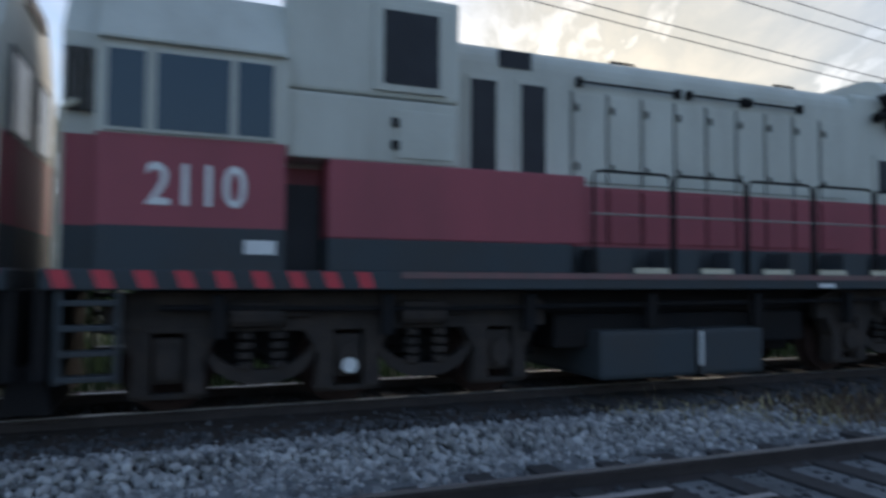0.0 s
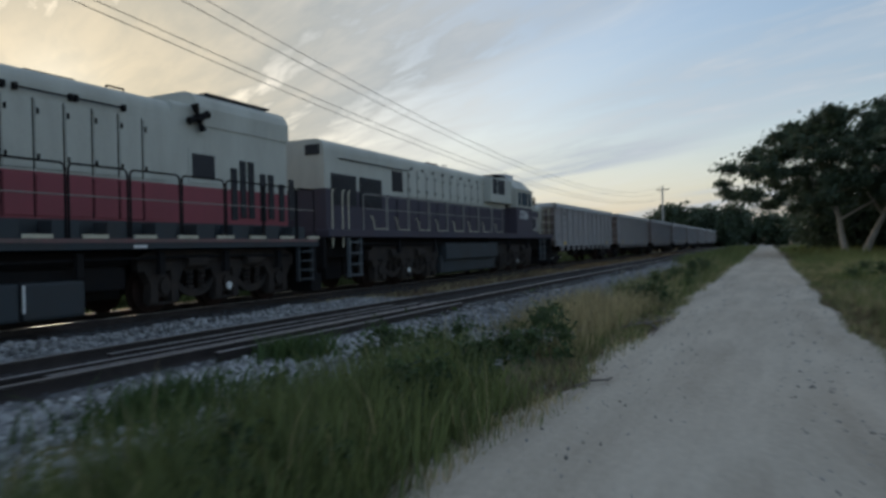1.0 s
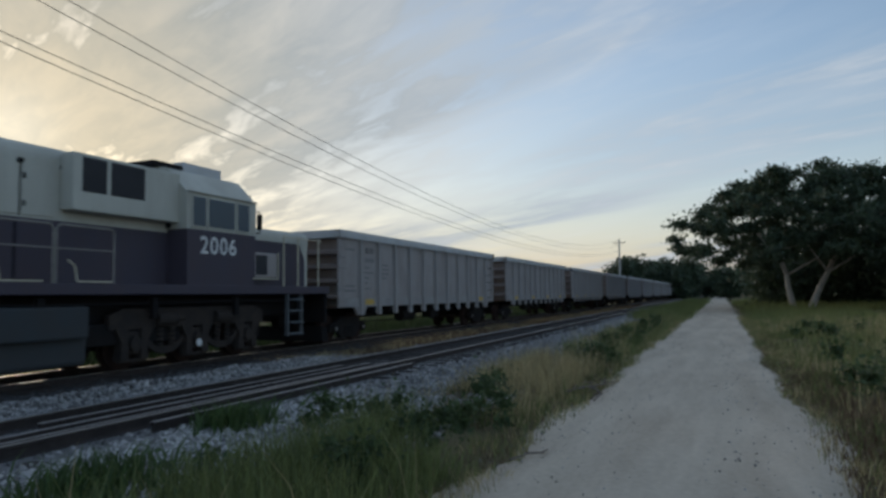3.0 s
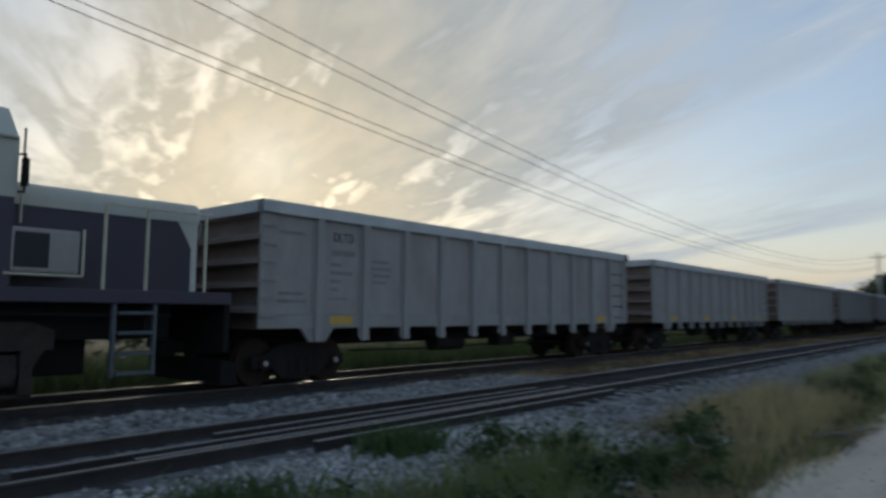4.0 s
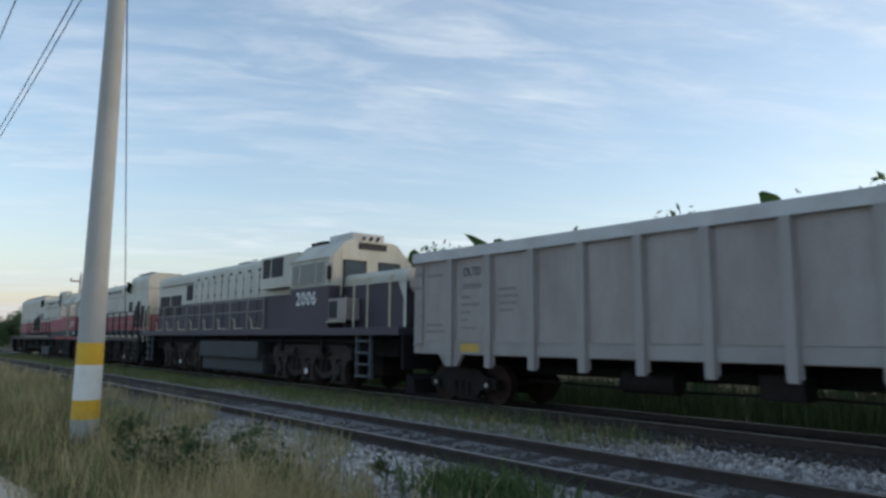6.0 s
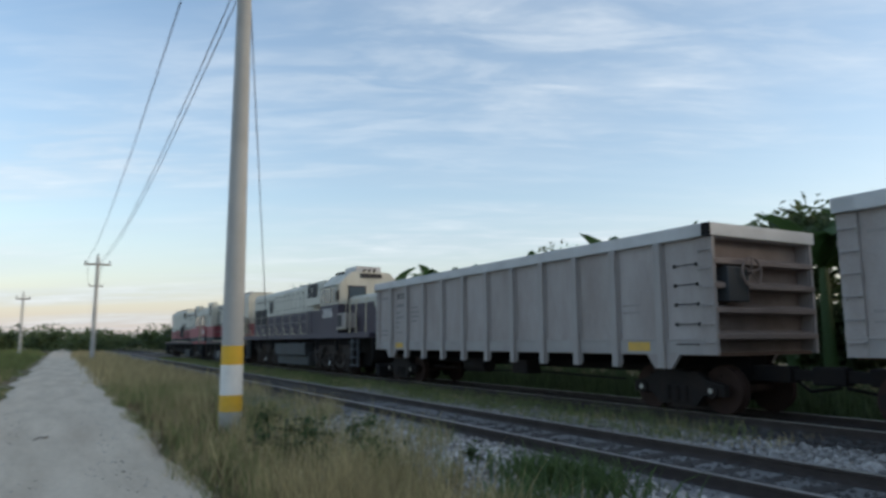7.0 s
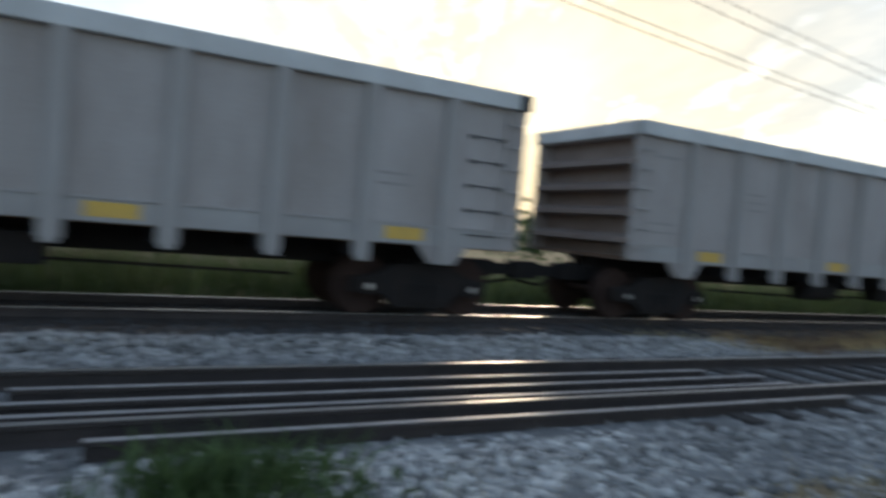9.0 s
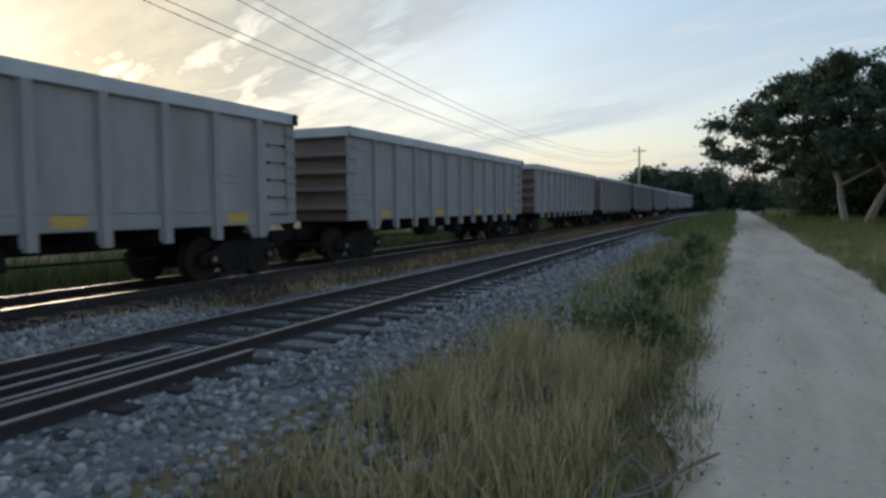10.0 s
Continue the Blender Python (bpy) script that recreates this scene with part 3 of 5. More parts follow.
def gondola():
    Z = -RAIL
    g = thing("gondola_wagon", (0, TRACK_Y, RAIL), "long grey steel gondola wagon with ribbed sides, dusty", "wagon", "gondola wagons of the train")
    L, hw = CAR_L, 1.45
    zt, zr, zb, zl = 3.75 + Z, 3.50 + Z, 1.33 + Z, 1.63 + Z
    # shell: four walls with thickness and a floor
    for s in (-1, 1):
        bm = B()
        box(bm, 0.06, L - 0.06, s * hw, s * (hw - 0.05), zb, zr + 0.02)
        part("side_wall", bm, "grey_paint", g)
        bm = B()
        box(bm, -0.03, L + 0.03, s * (hw + 0.11), s * (hw - 0.09), zr, zt, 0.02)
        part("top_rim", bm, "grey_rim", g, "pale worn top rim")
        bm = B()
        box(bm, 0.06, L - 0.06, s * (hw + 0.03), s * hw, zb, zb + 0.27, 0.01)
        part("side_sill", bm, "sill_paint", g)
        box_part("sill_ledge", "grey_post", g, 0.06, L - 0.06, s * hw, s * (hw + 0.045), zb + 0.27, zb + 0.30, 0.006)
        mesh = None
        for k in range(11):
            xp = 1.37 + 1.262 * k
            if mesh is None:
                bm = B()
                box(bm, -0.088, 0.088, s * (hw - 0.01), s * (hw + 0.11), 1.06 + Z, zr + 0.005, 0.014)
                box(bm, -0.128, 0.128, s * (hw - 0.01), s * (hw + 0.028), 1.12 + Z, zr, 0.0)
                ob = part("side_post", bm, "grey_post", g)
                mesh = ob.data
            else:
                ob = new("side_post", mesh)
                ob.parent = g
            ob.matrix_basis = pose(xp, 0, 0)
            if k in (0, 10):
                bm = B()
                profile_y(bm, [(xp - 0.42, zb), (xp + 0.42, zb), (xp + 0.2, zb - 0.27), (xp - 0.2, zb - 0.27)], s * (hw - 0.04), s * (hw + 0.05))
                part("bolster_gusset", bm, "grey_paint", g)
        for k in (1, 4, 7, 10):
            x = 1.37 + 1.262 * (k - 1) + 0.33
            box_part("yellow_mark", "yellow", g, x, x + 0.6, s * (hw + 0.03), s * (hw + 0.034), zb + 0.06, zb + 0.24, 0, "yellow reflective mark")
    for e, x0 in ((-1, 0.0), (1, L)):
        inner = x0 - e * 0.30
        bm = B()
        box(bm, inner - e * 0.05, inner, -hw + 0.05, hw - 0.05, zb, zr + 0.02)
        # sunlit warmth is in the end wall's colour
        part("end_wall", bm, "rust_end", g, "grey ribbed end wall, coloured warm for sunlight")
        bm = B()
        box(bm, inner - e * 0.06, x0 + e * 0.03, -hw - 0.11, hw + 0.11, zr, zt, 0.02)
        part("end_rim", bm, "grey_rim", g)
        for k, z in enumerate((1.62, 2.1, 2.55, 3.0)):
            bm = B()
            profile_y(bm, [(inner, z + Z + 0.17), (x0 + e * 0.02, z + Z + 0.09), (x0 + e * 0.02, z + Z), (inner, z + Z - 0.03)], -hw - 0.02, hw + 0.02)
            part("end_rib", bm, "rust_end", g)
        for s in (-1, 1):
            bm = B()
            box(bm, x0 - e * 0.32, x0 - e * 0.0, s * (hw - 0.04), s * (hw + 0.04), zb, zr, 0.012)
            part("corner_post", bm, "grey_paint", g)
            for k in range(6):
                z = zb + 0.22 + 0.34 * k
                bm = B()
                xa, xb = x0 - e * 0.05, x0 - e * 0.30
                bent(bm, [(xa, s * (hw + 0.03), z), (xa, s * (hw + 0.10), z), (xb, s * (hw + 0.10), z), (xb, s * (hw + 0.03), z)], 0.012)
                for q in (xa, xb):
                    box(bm, q - 0.025, q + 0.025, s * (hw + 0.03), s * (hw + 0.05), z - 0.05, z + 0.05)
                part("rung", bm, "grey_post", g)
            if e > 0:
                for k in range(5):
                    z = zb + 0.20 + 0.37 * k
                    bm = B()
                    xa, xb = x0 - 0.40, x0 - 0.92
                    bent(bm, [(xa, s * hw, z), (xa, s * (hw + 0.07), z), (xb, s * (hw + 0.07), z), (xb, s * hw, z)], 0.010)
                    for q in (xa, xb):
                        box(bm, q - 0.025, q + 0.025, s * hw, s * (hw + 0.02), z - 0.035, z + 0.035)
                    part("ladder_rung", bm, "truck", g)
                box_part("rim_corner", "black", g, x0 - 0.16, x0 + 0.034, s * (hw + 0.09), s * (hw + 0.114), zr + 0.004, zt - 0.004, 0, "black rim corner")
        bm = B()
        box(bm, x0 - e * 1.2, x0 + e * 0.45, -0.16, 0.16, 0.62, 0.92, 0.03)
        box(bm, x0 + e * 0.45, x0 + e * (CAR_PITCH - CAR_L) / 2, -0.07, 0.07, 0.66, 0.86, 0.02)
        box(bm, x0 + e * 0.85, x0 + e * ((CAR_PITCH - CAR_L) / 2 + 0.05), -0.14, 0.14, 0.60, 0.92, 0.04)
        part("coupler", bm, "black", g)
        bm = B()
        bent(bm, [(x0 + e * 0.1, 0.35, 0.75), (x0 + e * 0.5, 0.35, 0.45), (x0 + e * 1.1, 0.3, 0.55)], 0.03)
        part("air_hose", bm, "black", g)
    # brake gear on the rear end
    bm = B()
    bmesh.ops.create_circle(bm, segments=20, radius=0.27)
    c = [v.co.copy() for v in bm.verts]
    bm.clear()
    bx = L + 0.14
    for a, b in zip(c, c[1:] + c[:1]):
        tube(bm, (bx, -0.6 + a.x, 2.85 + Z + a.y), (bx, -0.6 + b.x, 2.85 + Z + b.y), 0.022, seg=6)
    for k in range(0, 20, 4):
        tube(bm, (bx, -0.6, 2.85 + Z), (bx, -0.6 + c[k].x, 2.85 + Z + c[k].y), 0.014, seg=6)
    tube(bm, (bx - 0.3, -0.6, 2.85 + Z), (bx + 0.03, -0.6, 2.85 + Z), 0.03)
    part("brake_wheel", bm, "rust_end", g, "spoked brake wheel")
    box_part("brake_housing", "band", g, L - 0.2, L + 0.08, -1.2, -0.62, 2.3 + Z, 2.95 + Z, 0.03, "dark brake housing")
    bm = B()
    box(bm, 0.1, L - 0.1, -hw + 0.06, hw - 0.06, zb - 0.02, zb + 0.05)
    part("floor", bm, "inside", g)
    bm = B()
    box(bm, 0.3, L - 0.3, -0.24, 0.24, 0.72, zb - 0.02, 0.02)
    part("centre_sill", bm, "black", g)
    for k in range(9):
        x = 2.5 + k * 1.265
        for s in (-1, 1):
            box_part("cross_member", "black", g, x - 0.06, x + 0.06, s * 0.245, s * (hw - 0.1), 0.92, zb - 0.021)
    bm = B()
    tube(bm, (5.6, -0.8, 0.72), (6.7, -0.8, 0.72), 0.22, seg=14)
    box(bm, 8.2, 8.9, -1.05, -0.6, 0.55, 0.95, 0.04)
    bent(bm, [(3, -0.6, 0.6), (6, -0.6, 0.55), (9, -0.6, 0.6), (12, -0.6, 0.55)], 0.022)
    part("brake_rigging", bm, "truck", g)
    wh = wagon_truck(g, 1.3) + wagon_truck(g, L - 1.38)
    # lettering panels, mostly worn away
    y = -hw - 0.004
    for x0, x1, z0, z1, m in ((0.42, 1.05, 3.15, 3.21, "ghost"), (0.42, 1.05, 1.98, 2.03, "ghost"), (0.42, 1.12, 1.83, 1.87, "ghost"), (2.85, 3.35, 2.72, 2.76, "ghost"), (2.85, 3.4, 2.57, 2.61, "ghost"), (2.9, 3.38, 2.42, 2.46, "ghost"), (12.9, 13.4, 2.3, 2.34, "ghost"), (12.9, 13.4, 2.15, 2.19, "ghost")):
        box_part("lettering", m, g, x0, x1, y, y + 0.004, z0 + Z, z1 + Z)
    return g


def first_wagon_marks(g):
    y, Z = -1.45 - 0.006, -RAIL
    for x0, x1, z in ((0.46, 1.0, 3.14), (0.46, 1.0, 1.97), (0.42, 1.1, 1.82), (2.88, 3.4, 2.71), (2.86, 3.45, 2.56), (2.92, 3.42, 2.41), (2.92, 3.3, 2.26)):
        x = x0
        while x < x1:
            box_part("lettering", "faint", g, x, min(x + 0.05, x1), y, y + 0.004, z + Z, z + 0.06 + Z)
            x += 0.075
    writing("letter", "DLTD", "letter", g, 1.78, 2.32, 3.09 + Z, 3.28 + Z, y)
    for x0, x1, z0, z1 in ((1.74, 2.36, 2.80, 2.92), (1.7, 2.0, 2.58, 2.65), (1.7, 2.3, 2.41, 2.48), (1.7, 1.98, 2.24, 2.31), (1.7, 1.92, 2.08, 2.13), (1.7, 2.15, 1.90, 1.94)):
        # short broken bars where words are too worn to make out
        x = x0
        while x < x1:
            box_part("lettering", "faint", g, x, min(x + 0.055, x1), y, y + 0.004, z0 + Z, z1 + Z)
            x += 0.08


wagons = [gondola()]
wagons[0].matrix_basis = pose(CAR_X0 + 47, TRACK_Y, RAIL)
for i in range(1, 15):
    wagons.append(copy_thing(wagons[0], pose(CAR_X0 + 47 + CAR_PITCH * i, TRACK_Y, RAIL)))
for ob in list(wagons[0].children):
    # the wagon behind the locomotives carries only the marks at its two ends
    if ob.name.startswith("yellow_mark") and 3.0 < sum(v.co.x for v in ob.data.vertices) / 8 < 12.0:
        bpy.data.objects.remove(ob)
first_wagon_marks(wagons[0])

# ---- locomotives ----


def hood_ring(hw, z0, z1, r=0.28, n=5):
    pts = [(-hw, z0)]
    for k in range(n + 1):
        a = math.pi - k * (math.pi / 2) / n
        pts.append((-hw + r + r * math.cos(a), z1 - r + r * math.sin(a)))
    for k in range(n + 1):
        a = math.pi / 2 - k * (math.pi / 2) / n
        pts.append((hw - r + r * math.cos(a), z1 - r + r * math.sin(a)))
    pts.append((hw, z0))
    return pts


def loco_truck(g, x, axles, zz=0.0):
    for s in (-1, 1):
        y = s * (HALF + 0.36)
        bm = B()
        a, b = x + axles[0], x + axles[-1]
        profile_y(bm, [(a - 0.62, 0.70), (b + 0.62, 0.70), (b + 0.62, 0.92), (b + 0.3, 1.02), (a - 0.3, 1.02), (a - 0.62, 0.92)], y - 0.08, y + 0.08)
        for ax in axles:
            c = x + ax
            # two flaring pedestal legs with the journal box between them
            for d in (-1, 1):
                profile_y(bm, [(c + d * 0.17, 0.22), (c + d * 0.36, 0.22), (c + d * 0.33, 0.5), (c + d * 0.5, 0.72), (c + d * 0.17, 0.72)][::d], y - 0.11, y + 0.11)
            tube(bm, (c, y, 0.47), (c, y + s * 0.15, 0.47), 0.13, seg=14)
            box(bm, c - 0.15, c + 0.15, y - 0.06, y + 0.06, 0.3, 0.66, 0.03)
            box(bm, c - 0.36, c + 0.36, y - 0.05, y + 0.05, 0.18, 0.225, 0.01)
        for p, q in zip(axles, axles[1:]):
            u, v = x + p + 0.34, x + q - 0.34
            m, h = (u + v) / 2, (v - u) / 2
            low = [(m + h * math.cos(t), 0.62 - 0.30 * math.sin(t)) for t in [math.pi * k / 10 for k in range(11)]]
            for (xa, za), (xb, zb) in zip(low, low[1:]):
                profile_y(bm, [(xb, zb - 0.06), (xa, za - 0.06), (xa, za + 0.06), (xb, zb + 0.06)], y - 0.04, y + 0.05)
            for k in (-0.17, 0.17):
                for r in range(4):
                    tube(bm, (m + k, y + s * 0.03, 0.40 + r * 0.08), (m + k, y + s * 0.03, 0.45 + r * 0.08), 0.085, seg=10)
            tube(bm, (m - 0.34, y + s * 0.13, 0.84), (m + 0.2, y + s * 0.13, 0.84), 0.11, seg=12)
            tube(bm, (m + 0.2, y + s * 0.13, 0.84), (m + 0.48, y + s * 0.13, 0.84), 0.03, seg=8)
        for v in bm.verts:
            v.co.z = 0.17 + (v.co.z - 0.17) * 1.3
        fr = part("truck_frame", bm, "loco_truck", g, "dusty brown-black truck side frame")
        bm = B()
        c = x + axles[1]
        tube(bm, (c, y + s * 0.15, 0.47), (c, y + s * 0.168, 0.47), 0.085, seg=14)
        part("hub_cap", bm, "white", fr, "pale hub cap")
    bm = B()
    box(bm, x + axles[0] - 0.3, x + axles[-1] + 0.3, -0.6, 0.6, 0.55, 1.15, 0.05)
    part("truck_bolster", bm, "black", g)
    return [wheelset(g, x + ax, 0.47) for ax in axles]


def settle(g, X0):
    """Shift the parts, which were drawn at their places in the train, to their thing's own space."""
    seen = set()
    for o in g.children_recursive:
        if o.data.name not in seen:
            seen.add(o.data.name)
            if o.name.startswith("wheelset"):
                o.location.x -= X0
            else:
                o.data.transform(Matrix.Translation((-X0, 0, 0)))


def plates(g, x0, x1, hw, z0, z1, n, mat, name="hood_door", gap=0.03):
    """Doors along a hood side, both sides, each a shallow raised plate."""
    w = (x1 - x0) / n
    for s in (-1, 1):
        for k in range(n):
            bm = B()
            box(bm, x0 + k * w + gap, x0 + (k + 1) * w - gap, s * hw, s * (hw + 0.022), z0, z1, 0.008)
            for z in (z0 + 0.2, z1 - 0.2) if mat == "cream" else ():
                box(bm, x0 + k * w + gap + 0.02, x0 + k * w + gap + 0.06, s * (hw + 0.02), s * (hw + 0.045), z - 0.05, z + 0.05, 0, 1)
            box(bm, x0 + k * w - 0.008, x0 + k * w + 0.008, s * hw, s * (hw + 0.012), z0 - 0.02, z1 + 0.02, 0, 1)
            part(name, bm, [mat, "black"], g)


def hoop_rails(g, xs, y, z0, z1, mat, r=0.02):
    for a, b in zip(xs, xs[1:]):
        bm = B()
        q = 0.09
        a2, b2 = a + 0.03, b - 0.03
        bent(bm, [(a2, y, z0), (a2, y, z1 - q), (a2 + q * 0.3, y, z1 - q * 0.3), (a2 + q, y, z1), (b2 - q, y, z1), (b2 - q * 0.3, y, z1 - q * 0.3), (b2, y, z1 - q), (b2, y, z0)], r)
        part("handrail", bm, mat, g)
    bm = B()
    bent(bm, [(xs[0], y, (z0 + z1) / 2 + 0.1), (xs[-1], y, (z0 + z1) / 2 + 0.1)], 0.013)
    part("mid_rail", bm, "rail_grey", g)


def underframe(g, x0, x1, zt, zb, mat, e=0.13):
    box_part("deck", mat, g, x0, x1, -1.52, 1.52, zb, zt, 0.02)
    bm = B()
    box(bm, x0 + 0.8, x1 - 0.8, -0.9, 0.9, 0.98, zb - 0.002, 0.03)
    box(bm, x0 + 5.6, x1 - 5.6, -1.1, 1.1, 0.55, 0.98, 0.03)
    part("frame_sill", bm, "black", g)
    bm = B()
    for k in range(int((x1 - x0 - 2.4) / 0.9)):
        a = x0 + 1.2 + k * 0.9
        box(bm, a, a + 0.82, -0.55, 0.55, 0.34 + 0.08 * (k % 3), 0.99, 0.04)
    for s in (-1, 1):
        bent(bm, [(x0 + 1.0, s * 1.3, zb - 0.18), (x0 + 4.0, s * 1.3, zb - 0.22), (x1 - 4.0, s * 1.3, zb - 0.16), (x1 - 1.0, s * 1.3, zb - 0.2)], 0.03)
        for k in range(8):
            a = x0 + 1.5 + k * (x1 - x0 - 3.0) / 7
            box(bm, a, a + 0.14, s * 1.28, s * 1.40, zb - 0.5, zb - 0.05, 0.02)
    part("traction_gear", bm, "black", g)
    for ex, s in ((x0, -1), (x1, 1)):
        bm = B()
        box(bm, ex - 0.06, ex + 0.06, -1.4, 1.4, zb - 0.85, zb, 0.02)
        profile_y(bm, [(ex, 0.15), (ex + s * 0.35, 0.12), (ex + s * 0.3, 0.5), (ex, 0.6)], -1.25, 1.25)
        part("pilot", bm, "black", g)
        bm = B()
        box(bm, ex, ex + s * e * 0.6, -0.09, 0.09, 0.66, 0.86, 0.02)
        box(bm, ex + s * e * 0.4, ex + s * e, -0.15, 0.15, 0.6, 0.92, 0.02)
        part("coupler", bm, "black", g)


def steps(g, x0, x1, zb, mat):
    for s in (-1, 1):
        y = s * 1.42
        for x in (x0, x1):
            box_part("step_side", mat, g, x - 0.03, x + 0.03, y - 0.05, y + 0.05, 0.42, zb - 0.003, 0.008)
        for k in range(4):
            z = 0.45 + (zb - 0.5) * k / 3.4
            box_part("step_tread", mat, g, x0 + 0.031, x1 - 0.031, y - 0.12, y + 0.12, z, z + 0.05, 0.008)


def cab(g, x0, x1, z0, zsplit, zwin0, zwin1, ztop, hw, lower, upper, wins, roof_in=0.55):
    ze = zwin1 + 0.10
    ring = [(-hw, z0), (-hw, zsplit), (hw, zsplit), (hw, z0)]
    bm = B()
    prism(bm, ring, x0, x1)
    part("cab_lower", bm, lower, g)
    bm = B()
    prism(bm, [(-hw, zsplit), (-hw, ze), (-hw + 0.06, ze + 0.05), (-hw + roof_in, ztop - 0.06), (-hw + roof_in + 0.2, ztop), (hw - roof_in - 0.2, ztop), (hw - roof_in, ztop - 0.06), (hw - 0.06, ze + 0.05), (hw, ze), (hw, zsplit)], x0 - 0.02, x1 + 0.02)
    part("cab_upper", bm, upper, g)
    for s in (-1, 1):
        for a, b in wins:
            bm = B()
            box(bm, a - 0.035, b + 0.035, s * hw, s * (hw + 0.03), zwin0 - 0.035, zwin1 + 0.035, 0.01)
            fr = part("window_frame", bm, upper, g)
            box_part("window_pane", "glass", fr, a, b, s * (hw + 0.03), s * (hw + 0.036), zwin0, zwin1, 0, "dark tinted window")
        box_part("drip_rail", upper, g, x0, x1, s * (hw - 0.01), s * (hw + 0.06), ze - 0.005, ze + 0.03, 0.008)
    for ex, d in ((x1 + 0.02, 1), (x0 - 0.02, -1)):
        for s in (-1, 1):
            bm = B()
            box(bm, ex, ex + d * 0.03, s * 0.22, s * 1.05, zwin0 - 0.06, zwin1 + 0.08, 0.01)
            fr = part("windshield_frame", bm, "dark_slot", g)
            box_part("windshield", "glass", fr, ex + d * 0.03, ex + d * 0.036, s * 0.28, s * 0.99, zwin0, zwin1 + 0.02, 0, "dark windshield pane")
        box_part("number_board", "dark_slot", g, ex, ex + d * 0.05, -0.5, 0.5, ztop - 0.27, ztop - 0.08, 0.01)


def loco_2006():
    Z = -RAIL
    X0 = -11.4
    g = thing("locomotive", (0, TRACK_Y, RAIL), "cream and faded plum diesel locomotive, cab next to wagons", "locomotive", "locomotives of the train")
    zt, zb = 1.97 + Z, 1.76 + Z
    underframe(g, -22.0, -0.85, zt, zb, "plum")
    hw = 0.93
    bm = B()
    box(bm, -21.25, -6.7, -hw, hw, zt, 3.15 + Z)
    part("hood_lower", bm, "plum", g)
    bm = B()
    prism(bm, hood_ring(hw, 3.15 + Z, 4.56 + Z, 0.3), -21.3, -6.7)
    part("hood_upper", bm, "cream", g)
    plates(g, -17.2, -9.5, hw, 2.05 + Z, 3.1 + Z, 10, "plum")
    plates(g, -16.4, -9.5, hw, 3.2 + Z, 4.1 + Z, 10, "cream")
    for s in (-1, 1):
        for a, b, z0, z1 in ((-21.0, -19.7, 2.7, 3.6), (-19.5, -18.2, 2.7, 3.6), (-17.5, -16.8, 3.3, 3.98)):
            bm = B()
            box(bm, a, b, s * hw, s * (hw + 0.03), z0 + Z, z1 + Z, 0.01)
            for k in range(int((z1 - z0) / 0.1)):
                z = z0 + Z + 0.05 + k * 0.1
                profile_y(bm, [(a + 0.05, z), (b - 0.05, z), (b - 0.05, z + 0.03), (a + 0.05, z + 0.03)], s * (hw + 0.03), s * (hw + 0.05))
            part("louvre", bm, "dark_slot", g, "dark louvred grille")
        # wider electrical locker behind the cab, with dark panels
        bm = B()
        box(bm, -9.4, -6.7, s * hw, s * (hw + 0.35), 3.35 + Z, 4.45 + Z, 0.03)
        fr = part("locker", bm, "cream", g)
        for a, b in ((-9.2, -8.65), (-8.55, -7.7)):
            box_part("locker_window", "dark_slot", fr, a, b, s * (hw + 0.35), s * (hw + 0.36), 3.72 + Z, 4.38 + Z, 0, "dark window pane")
        for k in range(9):
            x = -16.2 + k * 0.85
            box_part("lifting_lug", "black", g, x, x + 0.1, s * (hw - 0.02), s * (hw + 0.05), 4.12 + Z, 4.2 + Z, 0.01)
        bm = B()
        bent(bm, [(-20.6, s * (hw + 0.05), 4.05 + Z), (-16.6, s * (hw + 0.05), 4.05 + Z)], 0.018)
        part("grab_rail", bm, "black", g)
        hoop_rails(g, [-20.2, -18.8, -17.4, -15.9, -14.4, -12.9, -11.4, -9.9, -8.6], s * 1.48, zt, 3.02 + Z, "rail_grey")
        for k in range(8):
            x = -19.6 + k * 1.45
            bm = B()
            profile_y(bm, [(x, zt + 0.02), (x + 0.75, zt + 0.02), (x + 0.75, zt + 0.05), (x, zt + 0.05)], s * 1.50, s * 1.535)
            bent(bm, [(x, s * 1.5, zt + 0.04), (x - 0.05, s * 1.5, zt + 0.32), (x - 0.2, s * 1.5, zt + 0.42)], 0.02)
            part("walkway_trim", bm, "cream_rail", g, "cream walkway edge trim")
        for x in (-21.7, -21.2, -20.9):
            bm = B()
            bent(bm, [(x, s * 1.45, zt - 0.5), (x, s * 1.45, zt + 1.0), (x + 0.15, s * 1.4, zt + 1.1)], 0.022)
            part("step_rail", bm, "cream_rail", g)
        bm = B()
        box(bm, -14.4, -9.1, s * 0.7, s * 1.42, 0.95 + Z, 1.55 + Z, 0.05)
        part("upper_tank", bm, "band", g, "dark grey side tank")
        for x in (-3.05, -2.38, -1.35):
            bm = B()
            bent(bm, [(x, s * 1.45, zt - 0.2), (x, s * 1.45, 3.25 + Z), (x + 0.12, s * 1.4, 3.35 + Z)], 0.028)
            part("nose_handrail", bm, "cream_rail", g, "cream upright handrail")
        bm = B()
        bent(bm, [(-3.05, s * 1.45, 3.3 + Z), (-1.2, s * 1.45, 3.3 + Z)], 0.016)
        part("nose_mid_rail", bm, "cream_rail", g)
        fr = box_part("cooler_box", "grey_paint", g, -4.38, -3.42, s * 1.0, s * 1.5, 2.18 + Z, 2.82 + Z, 0.04, "grey air cooler box")
        box_part("cooler_grille", "dark_slot", fr, -4.3, -3.85, s * 1.5, s * 1.51, 2.25 + Z, 2.75 + Z)
        bm = B()
